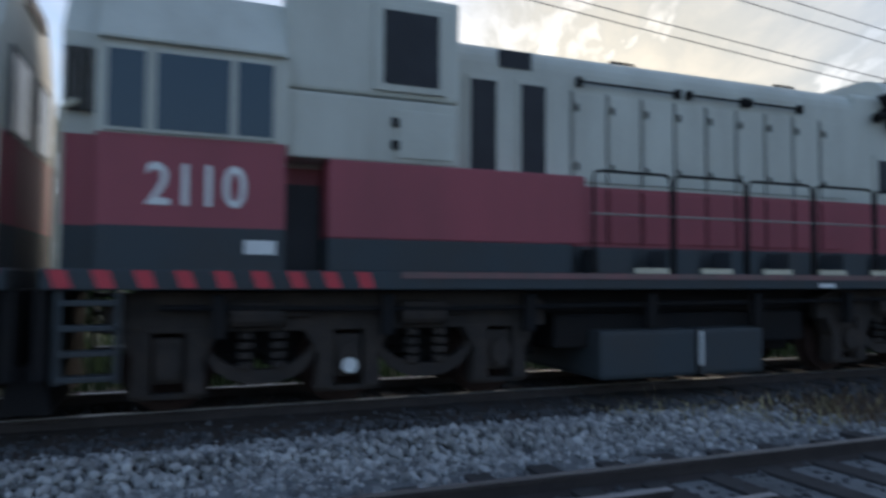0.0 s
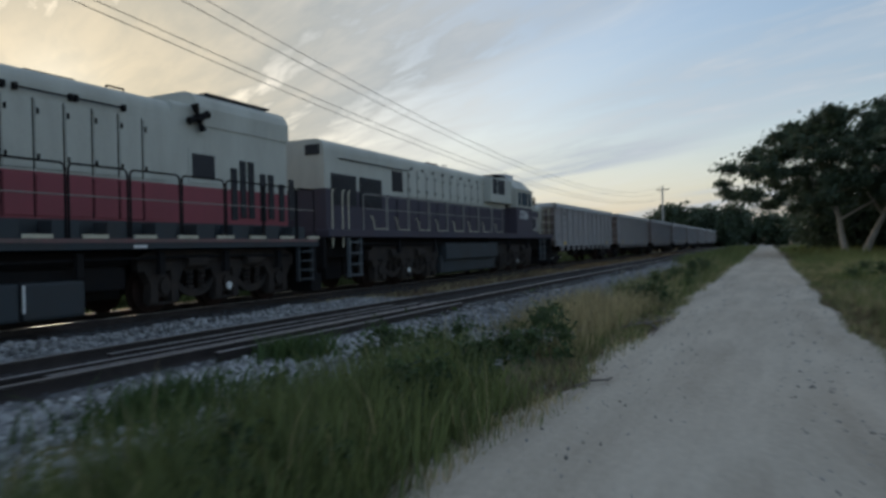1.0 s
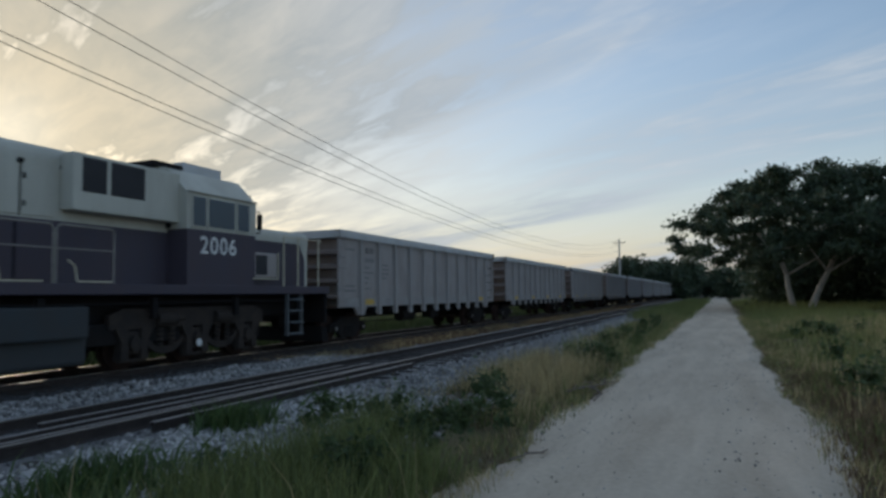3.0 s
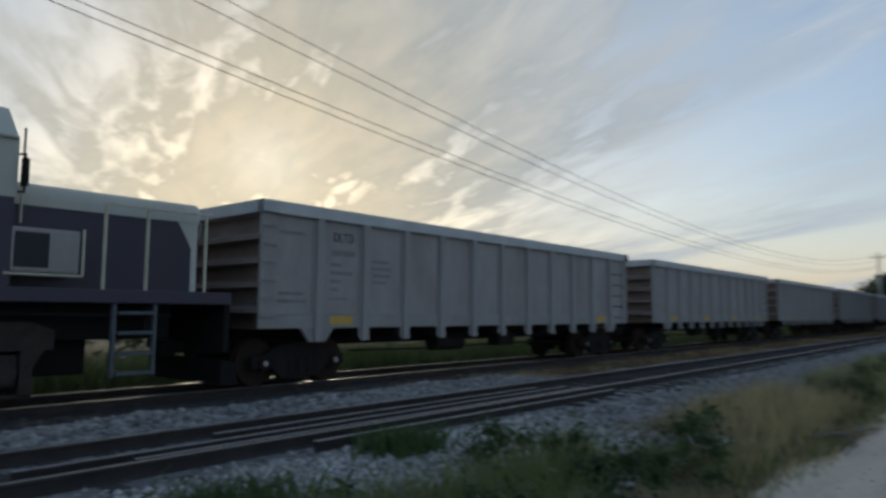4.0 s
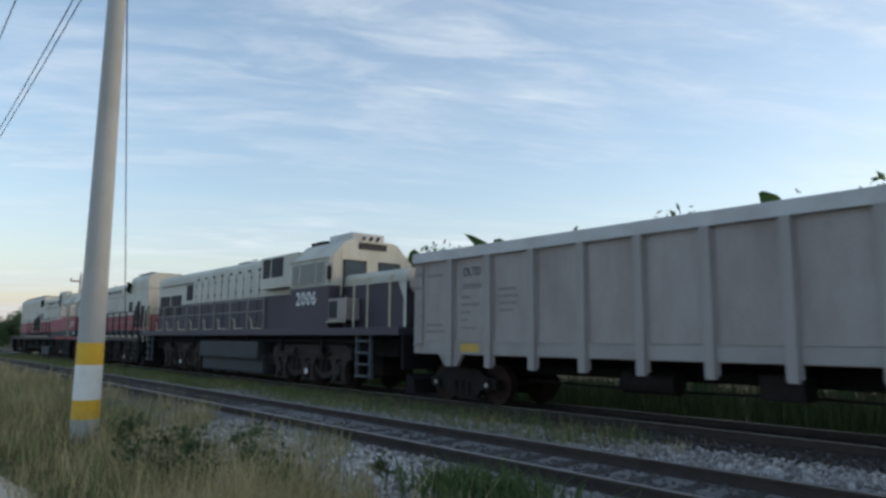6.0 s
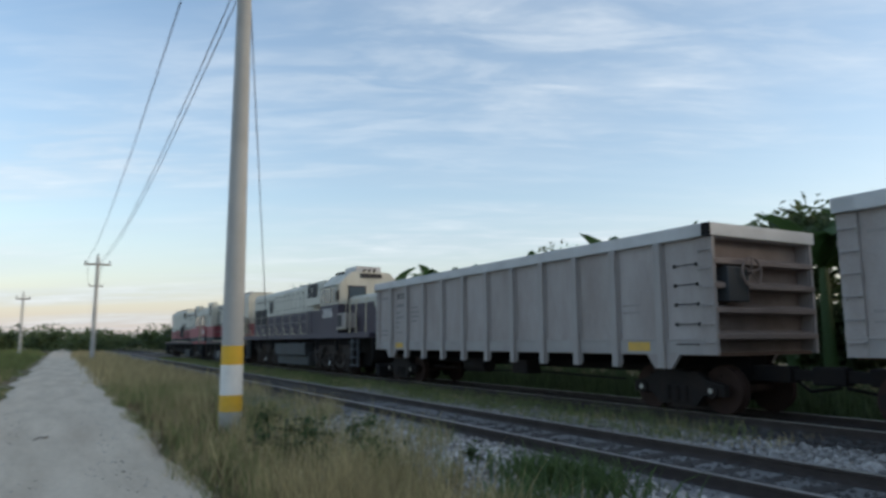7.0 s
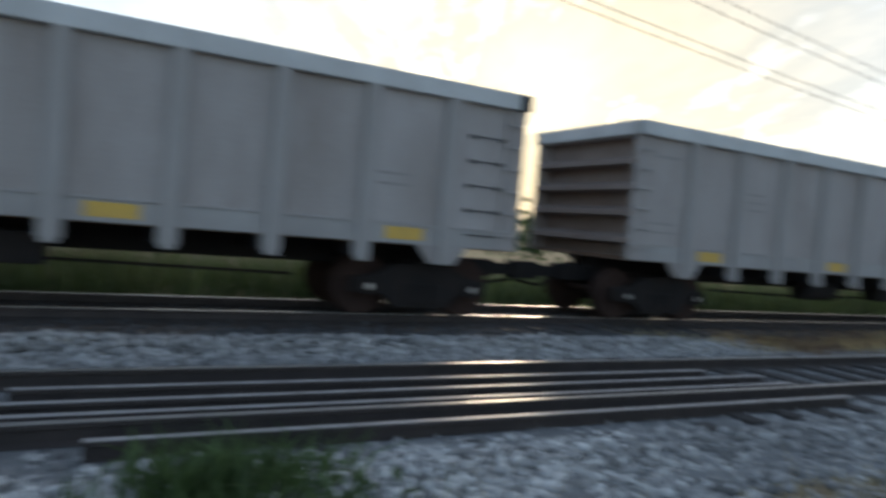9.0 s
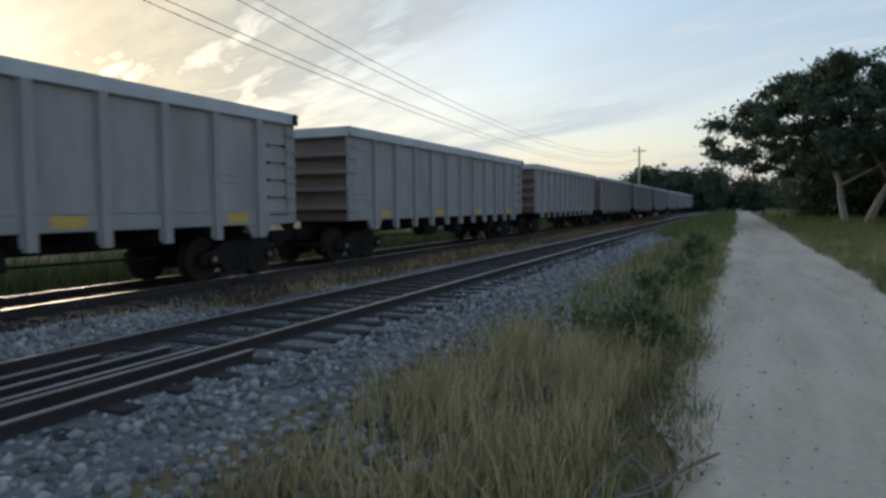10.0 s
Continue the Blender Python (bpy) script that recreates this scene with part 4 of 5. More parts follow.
        bent(bm, [(-4.42, s * 1.51, 2.15 + Z), (-3.38, s * 1.51, 2.15 + Z), (-3.38, s * 1.51, 2.85 + Z)], 0.02)
        part("cooler_bracket", bm, "cream_rail", g)
    bm = B()
    box(bm, -14.5, -9.0, -1.25, 1.25, 0.45 + Z, 1.1 + Z, 0.08)
    part("fuel_tank", bm, "band", g, "dark grey fuel tank")
    cab(g, -6.7, -4.33, zt, 3.22 + Z, 3.30 + Z, 3.95 + Z, 4.66 + Z, 1.50, "plum", "cream", ((-6.55, -6.15), (-6.05, -5.16), (-5.04, -4.62)))
    for s in (-1, 1):
        bm = B()
        box(bm, -4.28, -4.2, s * 1.5, s * 1.62, 3.38 + Z, 3.78 + Z, 0.015)
        bent(bm, [(-4.32, s * 1.45, 3.84 + Z), (-4.24, s * 1.56, 3.84 + Z), (-4.24, s * 1.56, 3.3 + Z), (-4.32, s * 1.45, 3.3 + Z)], 0.015)
        part("wing_mirror", bm, "black", g)
        bm = B()
        bent(bm, [(-4.15, s * 1.2, 2.9 + Z), (-4.15, s * 1.2, 4.3 + Z)], 0.02)
        part("grab_rail", bm, "cream_rail", g)
    writing("digit", "2006", "white", g, -6.29, -5.07, 2.68 + Z, 3.09 + Z, -1.506)
    # short nose
    bm = B()
    box(bm, -4.33, -1.25, -0.98, 0.98, zt, 3.2 + Z)
    part("nose_lower", bm, "plum", g)
    bm = B()
    prism(bm, hood_ring(1.0, 3.2 + Z, 3.56 + Z, 0.22), -4.33, -1.22)
    part("nose_top", bm, "cream", g)
    bm = B()
    box(bm, -1.25, -1.2, -0.9, 0.9, zt + 0.1, 3.1 + Z, 0.01)
    profile_y(bm, [(-1.2, 3.1 + Z), (-1.17, 3.1 + Z), (-1.17, 2.9 + Z), (-1.2, 2.6 + Z)], -0.5, 0.5, 1)
    part("nose_front", bm, ["plum", "cream"], g)
    bm = B()
    prism(bm, [(-0.96, 3.22 + Z), (-0.9, 2.98 + Z), (-0.25, 2.45 + Z), (0.25, 2.45 + Z), (0.9, 2.98 + Z), (0.96, 3.22 + Z)], -1.168, -1.15)
    part("nose_chevron", bm, "cream", g, "cream chevron on the nose front")
    for s in (-1, 1):
        bm = B()
        tube(bm, (-1.15, s * 0.16, 2.95 + Z), (-1.06, s * 0.16, 2.95 + Z), 0.12, 0.13, seg=14)
        part("headlight", bm, "dark_slot", g)
    for s in (-1, 1):
        bm = B()
        profile_y(bm, [(-1.62, 3.2 + Z), (-1.25, 3.2 + Z), (-1.25, zt + 0.02), (-1.36, zt + 0.02), (-1.36, 2.75 + Z)], s * 0.981, s * 0.988)
        part("nose_corner", bm, "cream", g, "cream front corner of the nose")
    box_part("roof_cooler", "grey_rim", g, -5.9, -4.55, -0.6, 0.6, 4.66 + Z, 4.93 + Z, 0.04, "pale roof cooler")
    box_part("roof_hatch", "black", g, -6.9, -6.0, -0.7, 0.7, 4.66 + Z, 4.80 + Z, 0.03)
    bm = B()
    for k, x in enumerate((-4.6, -4.5, -4.42)):
        tube(bm, (x, -0.25 + 0.2 * k, 4.62 + Z), (x + 0.2, -0.25 + 0.2 * k, 4.76 + Z), 0.025, 0.06, seg=10)
    part("air_horn", bm, "black", g)
    box_part("exhaust_outlet", "black", g, -13.6, -12.6, -0.3, 0.3, 4.5 + Z, 4.72 + Z, 0.04)
    bm = B()
    bent(bm, [(-12.2, -0.3, 4.5 + Z), (-12.2, -0.3, 4.72 + Z), (-11.9, -0.3, 4.72 + Z), (-11.9, -0.3, 4.5 + Z)], 0.02)
    part("lifting_eye", bm, "black", g)
    box_part("marker_box", "dark_slot", g, -21.34, -21.3, -0.8, -0.3, 4.1 + Z, 4.4 + Z, 0.02)
    steps(g, -2.85, -2.2, zb, "step_paint")
    steps(g, -20.9, -20.3, zb, "step_paint")
    loco_truck(g, -6.0, (-1.8, 0, 1.8))
    loco_truck(g, -17.0, (-1.8, 0, 1.8))
    settle(g, X0)
    return g, X0


def hood_loco(x0, x1, number, cut):
    """Red, cream and dark locomotive; x0 is the cab's end."""
    Z = -RAIL
    X0 = (x0 + x1) / 2
    g = thing("locomotive", (0, TRACK_Y, RAIL), "red and cream diesel locomotive with dark lower band" if number else "leading red and cream diesel locomotive ahead of the others", "locomotive", "locomotives of the train")
    d = x0 + 38.35 - cut     # shift against the numbered one
    zt, zb = 1.70 + Z, 1.50 + Z
    underframe(g, x0, x1, zt, zb, "band")
    hw = 0.93

    def X(v):
        return v + d

    cabx0, cabx1 = X(-37.42), X(-35.66)
    cab(g, cabx0, cabx1, 2.12 + Z, 3.0 + Z, 3.05 + Z, 3.80 + Z, 4.72 + Z, 1.50, "red", "cream", ((X(-37.33), X(-37.0)), (X(-36.9), X(-36.22)), (X(-36.15), X(-35.8))))
    box_part("cab_base", "band", g, cabx0, cabx1, -1.5, 1.5, zt, 2.12 + Z)
    if number:
        writing("digit", number, "white", g, X(-36.98), X(-36.05), 2.32 + Z, 2.74 + Z, -1.506)
        box_part("data_plate", "white", g, X(-36.06), X(-35.75), -1.51, -1.5, 1.86 + Z, 2.0 + Z)
    # nose ahead of the cab
    bm = B()
    box(bm, x0 + 0.08, cabx0, -0.95, 0.95, 2.12 + Z, 3.0 + Z)
    part("nose", bm, "red", g)
    box_part("nose_base", "band", g, x0 + 0.08, cabx0, -0.95, 0.95, zt, 2.12 + Z)
    bm = B()
    prism(bm, hood_ring(0.95, 3.0 + Z, 3.35 + Z, 0.2), x0 + 0.08, cabx0)
    part("nose_top", bm, "cream", g)
    # narrow front of the cab over the nose, with its mesh-covered window
    bm = B()
    prism(bm, [(-1.28, 3.0 + Z), (-1.28, 4.0 + Z), (-0.85, 4.62 + Z), (0.85, 4.62 + Z), (1.28, 4.0 + Z), (1.28, 3.0 + Z)], x0 + 0.1, cabx0 - 0.025)
    part("cab_front", bm, "cream", g)
    for s in (-1, 1):
        box_part("cab_front_red", "red", g, x0 + 0.1, cabx0 - 0.003, s * 0.951, s * 1.30, 2.12 + Z, 3.0 + Z)
        box_part("cab_front_base", "band", g, x0 + 0.1, cabx0 - 0.003, s * 0.951, s * 1.30, zt, 2.12 + Z)
        guard = box_part("window_guard", "black", g, x0 + 0.14, x0 + 0.41, s * 1.28, s * 1.345, 3.22 + Z, 3.83 + Z, 0.01, "dark barred window guard")
        for k in range(6):
            bm = B()
            tube(bm, (x0 + 0.14 + k * 0.055, s * 1.36, 3.2 + Z), (x0 + 0.14 + k * 0.055, s * 1.36, 3.85 + Z), 0.008, seg=5)
            part("guard_bar", bm, "rail_grey", guard)
        for k in range(9):
            a = x0 + 0.06 + k * 0.36
            bm = B()
            profile_y(bm, [(a, zt - 0.01), (a + 0.15, zt - 0.01), (a + 0.21, zb + 0.02), (a + 0.06, zb + 0.02)], s * 1.521, s * 1.53)
            part("warning_stripe", bm, "red_lamp", g, "red warning stripe")
        bm = B()
        bent(bm, [(x0 + 0.12, s * 1.45, zt - 0.2), (x0 + 0.12, s * 1.45, 3.2 + Z), (x0 + 0.25, s * 1.4, 3.3 + Z)], 0.03)
        part("nose_handrail", bm, "cream_rail", g, "cream upright handrail")
        # wide section behind the cab
        box_part("locker_base", "band", g, X(-35.2), X(-32.2), s * 0.9, s * 1.42, zt, 2.05 + Z, 0.01)
        box_part("locker", "red", g, X(-35.2), X(-32.0), s * 0.9, s * 1.42, 2.05 + Z, 2.9 + Z, 0.02)
        box_part("step_well", "dark_slot", g, X(-35.66), X(-35.22), s * 0.9, s * 1.05, zt, 2.65 + Z)
        bm = B()
        box(bm, X(-35.64), X(-33.7), s * 0.9, s * 1.40, 2.9 + Z, 3.62 + Z, 0.03)
        part("side_cabinet", bm, "cream", g)
        bm = B()
        box(bm, X(-34.45), X(-33.78), s * 1.40, s * 1.425, 2.96 + Z, 3.5 + Z, 0.01)
        for z in (3.05, 3.3):
            box(bm, X(-34.5), X(-34.42), s * 1.42, s * 1.45, z + Z, z + 0.1 + Z, 0, 1)
        part("cabinet_door", bm, ["cream", "black"], g)
        bm = B()
        box(bm, X(-35.64), X(-33.65), s * 0.9, s * 1.32, 3.66 + Z, 4.85 + Z, 0.04)
        part("blower_housing", bm, "cream", g)
        bm = B()
        box(bm, X(-34.7), X(-33.82), s * 1.32, s * 1.36, 3.72 + Z, 4.72 + Z, 0.012)
        fr = part("grille_frame", bm, "cream", g)
        box_part("blower_grille", "dark_slot", fr, X(-34.58), X(-33.92), s * 1.36, s * 1.366, 3.80 + Z, 4.64 + Z, 0, "dark square air grille")
        for a, b in ((-33.35, -33.0), (-32.65, -32.3)):
            bm = B()
            box(bm, X(a) - 0.06, X(b) + 0.06, s * hw, s * (hw + 0.03), 2.85 + Z, 4.16 + Z, 0.01)
            fr = part("vent_frame", bm, "cream", g)
            box_part("tall_vent", "dark_slot", fr, X(a), X(b), s * (hw + 0.03), s * (hw + 0.036), 2.9 + Z, 4.1 + Z, 0, "tall dark vent")
        box_part("small_vent", "dark_slot", g, X(-32.95), X(-32.5), s * (hw - 0.02), s * (hw + 0.02), 4.3 + Z, 4.52 + Z)
        # hand rails of the hood, hinges and grab bars
        for a, b in ((-31.8, -30.2), (-30.0, -29.0), (-28.9, -27.9)):
            bm = B()
            bent(bm, [(X(a), s * (hw + 0.07), 4.22 + Z), (X(b), s * (hw + 0.07), 4.22 + Z)], 0.018)
            for q in (a, b):
                box(bm, X(q) - 0.03, X(q) + 0.03, s * hw, s * (hw + 0.09), 4.16 + Z, 4.28 + Z)
            part("grab_rail", bm, "black", g)
        e = x1 - 0.1
        hoops = [X(-31.95) + 1.235 * k for k in range(8)]
        hoops = [h for h in hoops if h < e - 0.3] + [e]
        hoop_rails(g, hoops, s * 1.48, zt, 2.97 + Z, "black")
        for k in range(9):
            x = X(-31.85) + k * 1.05
            if x + 0.6 > e:
                break
            box_part("step_box", "band", g, x, x + 0.5, s * 1.1, s * 1.46, zt, 2.0 + Z, 0.01)
            box_part("walkway_trim", "cream_rail", g, x + 0.52, x + 1.03, s * 1.49, s * 1.525, zt, zt + 0.07)
        box_part("hood_window", "dark_slot", g, X(-26.18), X(-25.52), s * (hw + 0.02), s * (hw + 0.03), 3.02 + Z, 3.56 + Z, 0, "dark square window")
        bm = B()
        box(bm, X(-26.28), X(-25.42), s * hw, s * (hw + 0.022), 2.92 + Z, 3.66 + Z, 0.01)
        part("hood_window_frame", bm, "cream", g)
        for x, z0, z1 in ((-25.0, 2.15, 3.35), (-24.7, 2.2, 3.55), (-24.42, 2.2, 3.55), (-24.0, 2.15, 3.3), (-23.7, 2.2, 3.3), (-23.3, 2.15, 3.1), (-22.9, 2.2, 3.25)):
            box_part("radiator_slot", "dark_slot", g, X(x), X(x) + 0.19, s * hw, s * (hw + 0.035), z0 + Z, z1 + Z, 0.005, "tall dark radiator slot")
        bm = B()
        tube(bm, (X(-26.05), s * hw, 4.33 + Z), (X(-26.05), s * (hw + 0.2), 4.33 + Z), 0.09, seg=10)
        hub = part("horn_bracket", bm, "black", g)
        for k in range(4):
            a = k * math.pi / 2 + 0.4
            bm = B()
            tube(bm, (X(-26.05), s * (hw + 0.1), 4.33 + Z), (X(-26.05) + 0.3 * math.cos(a), s * (hw + 0.12), 4.33 + Z + 0.3 * math.sin(a)), 0.03, 0.09, seg=6)
            part("air_horn", bm, "black", hub)
    # hood
    bm = B()
    box(bm, cabx1, x1 - 0.5, -hw, hw, 2.05 + Z, 2.85 + Z)
    part("hood_lower", bm, "red", g)
    box_part("hood_base", "band", g, cabx1, x1 - 0.5, -hw, hw, zt, 2.05 + Z)
    bm = B()
    prism(bm, hood_ring(hw, 2.85 + Z, 4.62 + Z, 0.28), cabx1, X(-26.7))
    part("hood_upper", bm, "cream", g)
    bm = B()
    prism(bm, hood_ring(hw, 2.85 + Z, 4.62 + Z, 0.1), X(-26.7), x1 - 0.5)
    part("radiator_body", bm, "cream", g)
    bm = B()
    ring = [(-hw - 0.03, 4.2), (-hw - 0.04, 4.6), (-hw + 0.03, 4.78), (-hw + 0.16, 4.91), (-hw + 0.34, 4.97), (hw - 0.34, 4.97), (hw - 0.16, 4.91), (hw - 0.03, 4.78), (hw + 0.04, 4.6), (hw + 0.03, 4.2)]
    prism(bm, [(y, z + Z) for y, z in ring], X(-26.0), x1 - 0.45)
    part("radiator_roof", bm, "cream", g, "raised cream radiator roof")
    box_part("radiator_screen", "dark_slot", g, X(-25.5), x1 - 0.9, -0.75, 0.75, 4.97 + Z, 5.02 + Z, 0.02)
    for s in (-1, 1):
        box_part("deck_edge", "faded_edge", g, X(-34.4), x1 - 0.05, s * 1.522, s * 1.534, zt - 0.075, zt - 0.004, 0, "faded red deck edge")
    plates(g, X(-31.9), X(-26.9), hw, 2.9 + Z, 4.08 + Z, 9, "cream")
    plates(g, X(-31.9), X(-26.9), hw, 2.1 + Z, 2.8 + Z, 9, "red")
    box_part("exhaust_outlet", "black", g, X(-29.4), X(-28.4), -0.3, 0.3, 4.6 + Z, 4.76 + Z, 0.04)
    for x in (-31.0, -27.9):
        bm = B()
        bent(bm, [(X(x), -0.5, 4.58 + Z), (X(x), -0.5, 4.72 + Z), (X(x) + 0.4, -0.5, 4.72 + Z), (X(x) + 0.4, -0.5, 4.58 + Z)], 0.02)
        part("lifting_eye", bm, "black", g)
    for a, b in ((-31.76, -30.25), (-30.2, -29.1)):
        bm = B()
        box(bm, X(a), X(b), -1.38, 1.38, 0.36 + Z, 0.98 + Z, 0.06)
        part("fuel_tank", bm, "band", g, "dark grey fuel tank")
    bm = B()
    bent(bm, [(X(-30.22), -1.42, 0.95 + Z), (X(-30.22), -1.42, 0.5 + Z)], 0.025)
    part("fuel_gauge", bm, "white", g, "white fuel gauge")
    box_part("plate", "white", g, X(-28.2), X(-27.9), -1.526, -1.52, zb + 0.02, zb + 0.08)
    steps(g, x0 + 0.15, x0 + 0.65, zb, "band")
    steps(g, x1 - 0.75, x1 - 0.2, zb, "band")
    loco_truck(g, X(-34.9), (-1.85, 0, 1.85))
    loco_truck(g, x1 - 3.0, (-1.75, 0, 1.75))
    settle(g, X0)
    return g, X0


trains = [(loco_2006(), 0.0), (hood_loco(-37.85, -22.45, "2110", 0.5), 0.0), (hood_loco(-60.0, -38.12, "", 0.8), 0.0)]
TURNED = trains[2][0][0]
for (ob, X0), _ in trains:
    ob.matrix_basis = pose(X0 + 47, TRACK_Y, RAIL, 0, 0, 180 if ob is TURNED else 0)

# ---- poles and wires ----


def pole(name, x, y, h, r0, r1, label, bands=False, arm=0.0, arm_turn=0.0, mat="concrete"):
    p = thing(name, (x, y, -0.06), label, "utility pole", "utility poles")
    cuts = [(0, h, mat)]
    if bands:
        cuts = [(0, 0.42, mat), (0.42, 0.72, "pole_yellow"), (0.72, 1.27, "pole_white"), (1.27, 1.62, "pole_yellow"), (1.62, h, mat)]
    for a, b, m in cuts:
        bm = B()
        tube(bm, (0, 0, a), (0, 0, b), r0 + (r1 - r0) * a / h, r0 + (r1 - r0) * b / h, seg=20)
        part("shaft" if m == mat else "painted_band", bm, m, p, smooth=False)
    if arm:
        c, s = math.cos(arm_turn), math.sin(arm_turn)
        bm = B()
        box(bm, -arm, arm, -0.06, 0.06, h - 0.75, h - 0.6, 0.01)
        bmesh.ops.rotate(bm, verts=bm.verts, cent=(0, 0, 0), matrix=Matrix.Rotation(arm_turn, 3, "Z"))
        beam = part("crossarm", bm, "wood", p)
        for k in (-0.92, 0.0, 0.92):
            bm = B()
            bx = Vector((k * arm * c, k * arm * s, h - 0.6 if k else h))
            tube(bm, bx, bx + Vector((0, 0, 0.12)), 0.02)
            tube(bm, bx + Vector((0, 0, 0.1)), bx + Vector((0, 0, 0.26)), 0.06, 0.04, seg=10)
            part("insulator", bm, "rail", beam)
    return p


def wire(a, b, sag, r=0.014, label="thin dark overhead wire between poles", name="overhead_wire"):
    a, b = Vector(a), Vector(b)
    cu = bpy.data.curves.new(name, "CURVE")
    cu.dimensions, cu.bevel_depth, cu.bevel_resolution = "3D", r, 1
    sp = cu.splines.new("POLY")
    n = 25
    sp.points.add(n - 1)
    for i in range(n):
        u = i / (n - 1)
        q = a.lerp(b, u)
        sp.points[i].co = (q.x, q.y, q.z - 4 * sag * u * (1 - u), 1)
    tmp = new("tmp", cu)
    me = bpy.data.meshes.new_from_object(tmp.evaluated_get(bpy.context.evaluated_depsgraph_get()))
    bpy.data.objects.remove(tmp)
    me.materials.append(M["wire"])
    tagged(new(name, me), label, "wire", "overhead wires")


P2, P3, P1 = (4.0, 18.96), (-8.58, 3.55), (3.4, 26.5)
PL = (-60.0, 3.0)
pole("utility_pole", *P3, 10.2, 0.215, 0.12, "grey concrete pole with yellow and white painted bands in grass", True, 0.9, radians(60))
pole("utility_pole", *P2, 12.4, 0.24, 0.15, "thick grey concrete pole with wooden crossarm behind the train", False, 1.35, radians(4))
pole("utility_pole", *P1, 16.5, 0.19, 0.13, "slender grey pole standing behind the train", False)
pole("utility_pole", *PL, 9.0, 0.2, 0.12, "distant grey pole with crossarm beside the road", False, 1.0, radians(90))
pole("utility_pole", -105, 4.5, 10.5, 0.2, 0.12, "distant grey pole beside the road", False, 0.9, radians(90))
pole("utility_pole", -88, -3.5, 7.5, 0.16, 0.1, "distant slender pole in the field", False, 0.7, radians(90))
pole("utility_pole", -75, 17.5, 8.2, 0.18, 0.11, "distant grey pole with crossarm beyond the train", False, 1.0, radians(90))
pole("utility_pole", 142, 19.0, 12.6, 0.24, 0.15, "distant grey pole with crossarm beyond the train", False, 1.2, radians(90))
for dy, z, z2, sag in ((0.0, 12.6, 12.6, 4.6), (-1.2, 11.95, 12.0, 4.6), (0.15, 10.3, 10.4, 3.5), (0.0, 10.0, 10.2, 3.6)):
    wire((P2[0], P2[1] + dy * 0.1, z), (142, 19 + dy, z2), sag)
for k, (o, z) in enumerate(((-1.2, 11.95), (0.0, 12.5), (1.2, 11.95))):
    wire((P2[0] + o, P2[1], z), (P3[0] + o * 0.35, P3[1] + o * 0.6, 9.85), 0.5)
for o in (-0.8, 0.22, 0.36):
    wire((P3[0], P3[1] + o, 9.85), (PL[0], PL[1] + o, 8.6), 1.0)
    wire((PL[0], PL[1] + o, 8.6), (-105, 4.5 + o, 10.0), 0.8)
wire((P3[0] - 0.1, P3[1] + 0.1, 9.0), (-21.5, 7.7, 0.0), 0.0, 0.012, "guy wire stayed from pole to the ground", "guy_wire")
wire((P1[0], P1[1], 12.8), (P1[0] - 6.1, P1[1] + 0.3, 0.2), 0.0, 0.016, "guy wire stayed from pole to the ground", "guy_wire")

# ---- plants ----
rng = np.random.default_rng(21)


def blades(name, x, y, z, h, width, lean, mat, label):
    """Grass: each blade two tapering triangles, bent over at the top."""
    n = len(x)
    a = rng.uniform(0, 2 * np.pi, n)
    b = rng.uniform(0, 2 * np.pi, n)
    w = width * rng.uniform(0.6, 1.3, n)
    dx, dy = np.cos(a) * w, np.sin(a) * w
    l = h * lean * rng.uniform(0.1, 1.2, n)
    lx, ly = np.cos(b) * l, np.sin(b) * l
    p0 = np.stack([x - dx, y - dy, z], -1)
    p1 = np.stack([x + dx, y + dy, z], -1)
    p2 = np.stack([x + lx * 0.35 + dx * 0.6, y + ly * 0.35 + dy * 0.6, z + h * 0.6], -1)
    p3 = np.stack([x + lx * 0.35 - dx * 0.6, y + ly * 0.35 - dy * 0.6, z + h * 0.6], -1)
    p4 = np.stack([x + lx, y + ly, z + h * rng.uniform(0.85, 1.0, n)], -1)
    v = np.stack([p0, p1, p2, p3, p4], 1).reshape(-1, 3)
    k = (np.arange(n) * 5)[:, None]
    f = np.concatenate([k + [0, 1, 2], k + [0, 2, 3], k + [3, 2, 4]])
    ob = mesh_from(name, v, f, mat)
    tagged(ob, label, "grass", kind="stuff")


def tufts(n, x0, x1, y0, y1, per, spread):
    cx, cy = rng.uniform(x0, x1, n), rng.uniform(y0, y1, n)
    s = rng.uniform(0.5, 1.4, n)
    x = np.repeat(cx, per) + rng.normal(0, spread, n * per)
    y = np.repeat(cy, per) + rng.normal(0, spread * 0.8, n * per)
    return x, y, np.repeat(s, per)


def verge_edge(x):
    # the grass reaches far towards the rails on the pole's side and leaves bare gravel further on
    return np.interp(x, [-30, -6.3, -1, 2, 5, 8, 12, 16, 40], [6.4, 6.4, 4.4, 3.7, 4.6, 4.8, 4.8, 4.6, 4.3])



def keep_off(x, y):
    clear = (np.hypot((x - 10.3) / 1.3, (y - 3.9) / 0.9) > 1) & (np.hypot((x - 7.9) / 1.2, (y - 2.8) / 0.9) > 1)
    wob = 0.25 * np.sin(x * 0.9) + 0.2 * np.sin(x * 2.3 + 1)
    return (y > 2.35 + wob * 0.6 + np.interp(x, [9, 11, 14, 17], [0, 0.28, 0.28, 0])) & (y < verge_edge(x) + wob) & clear


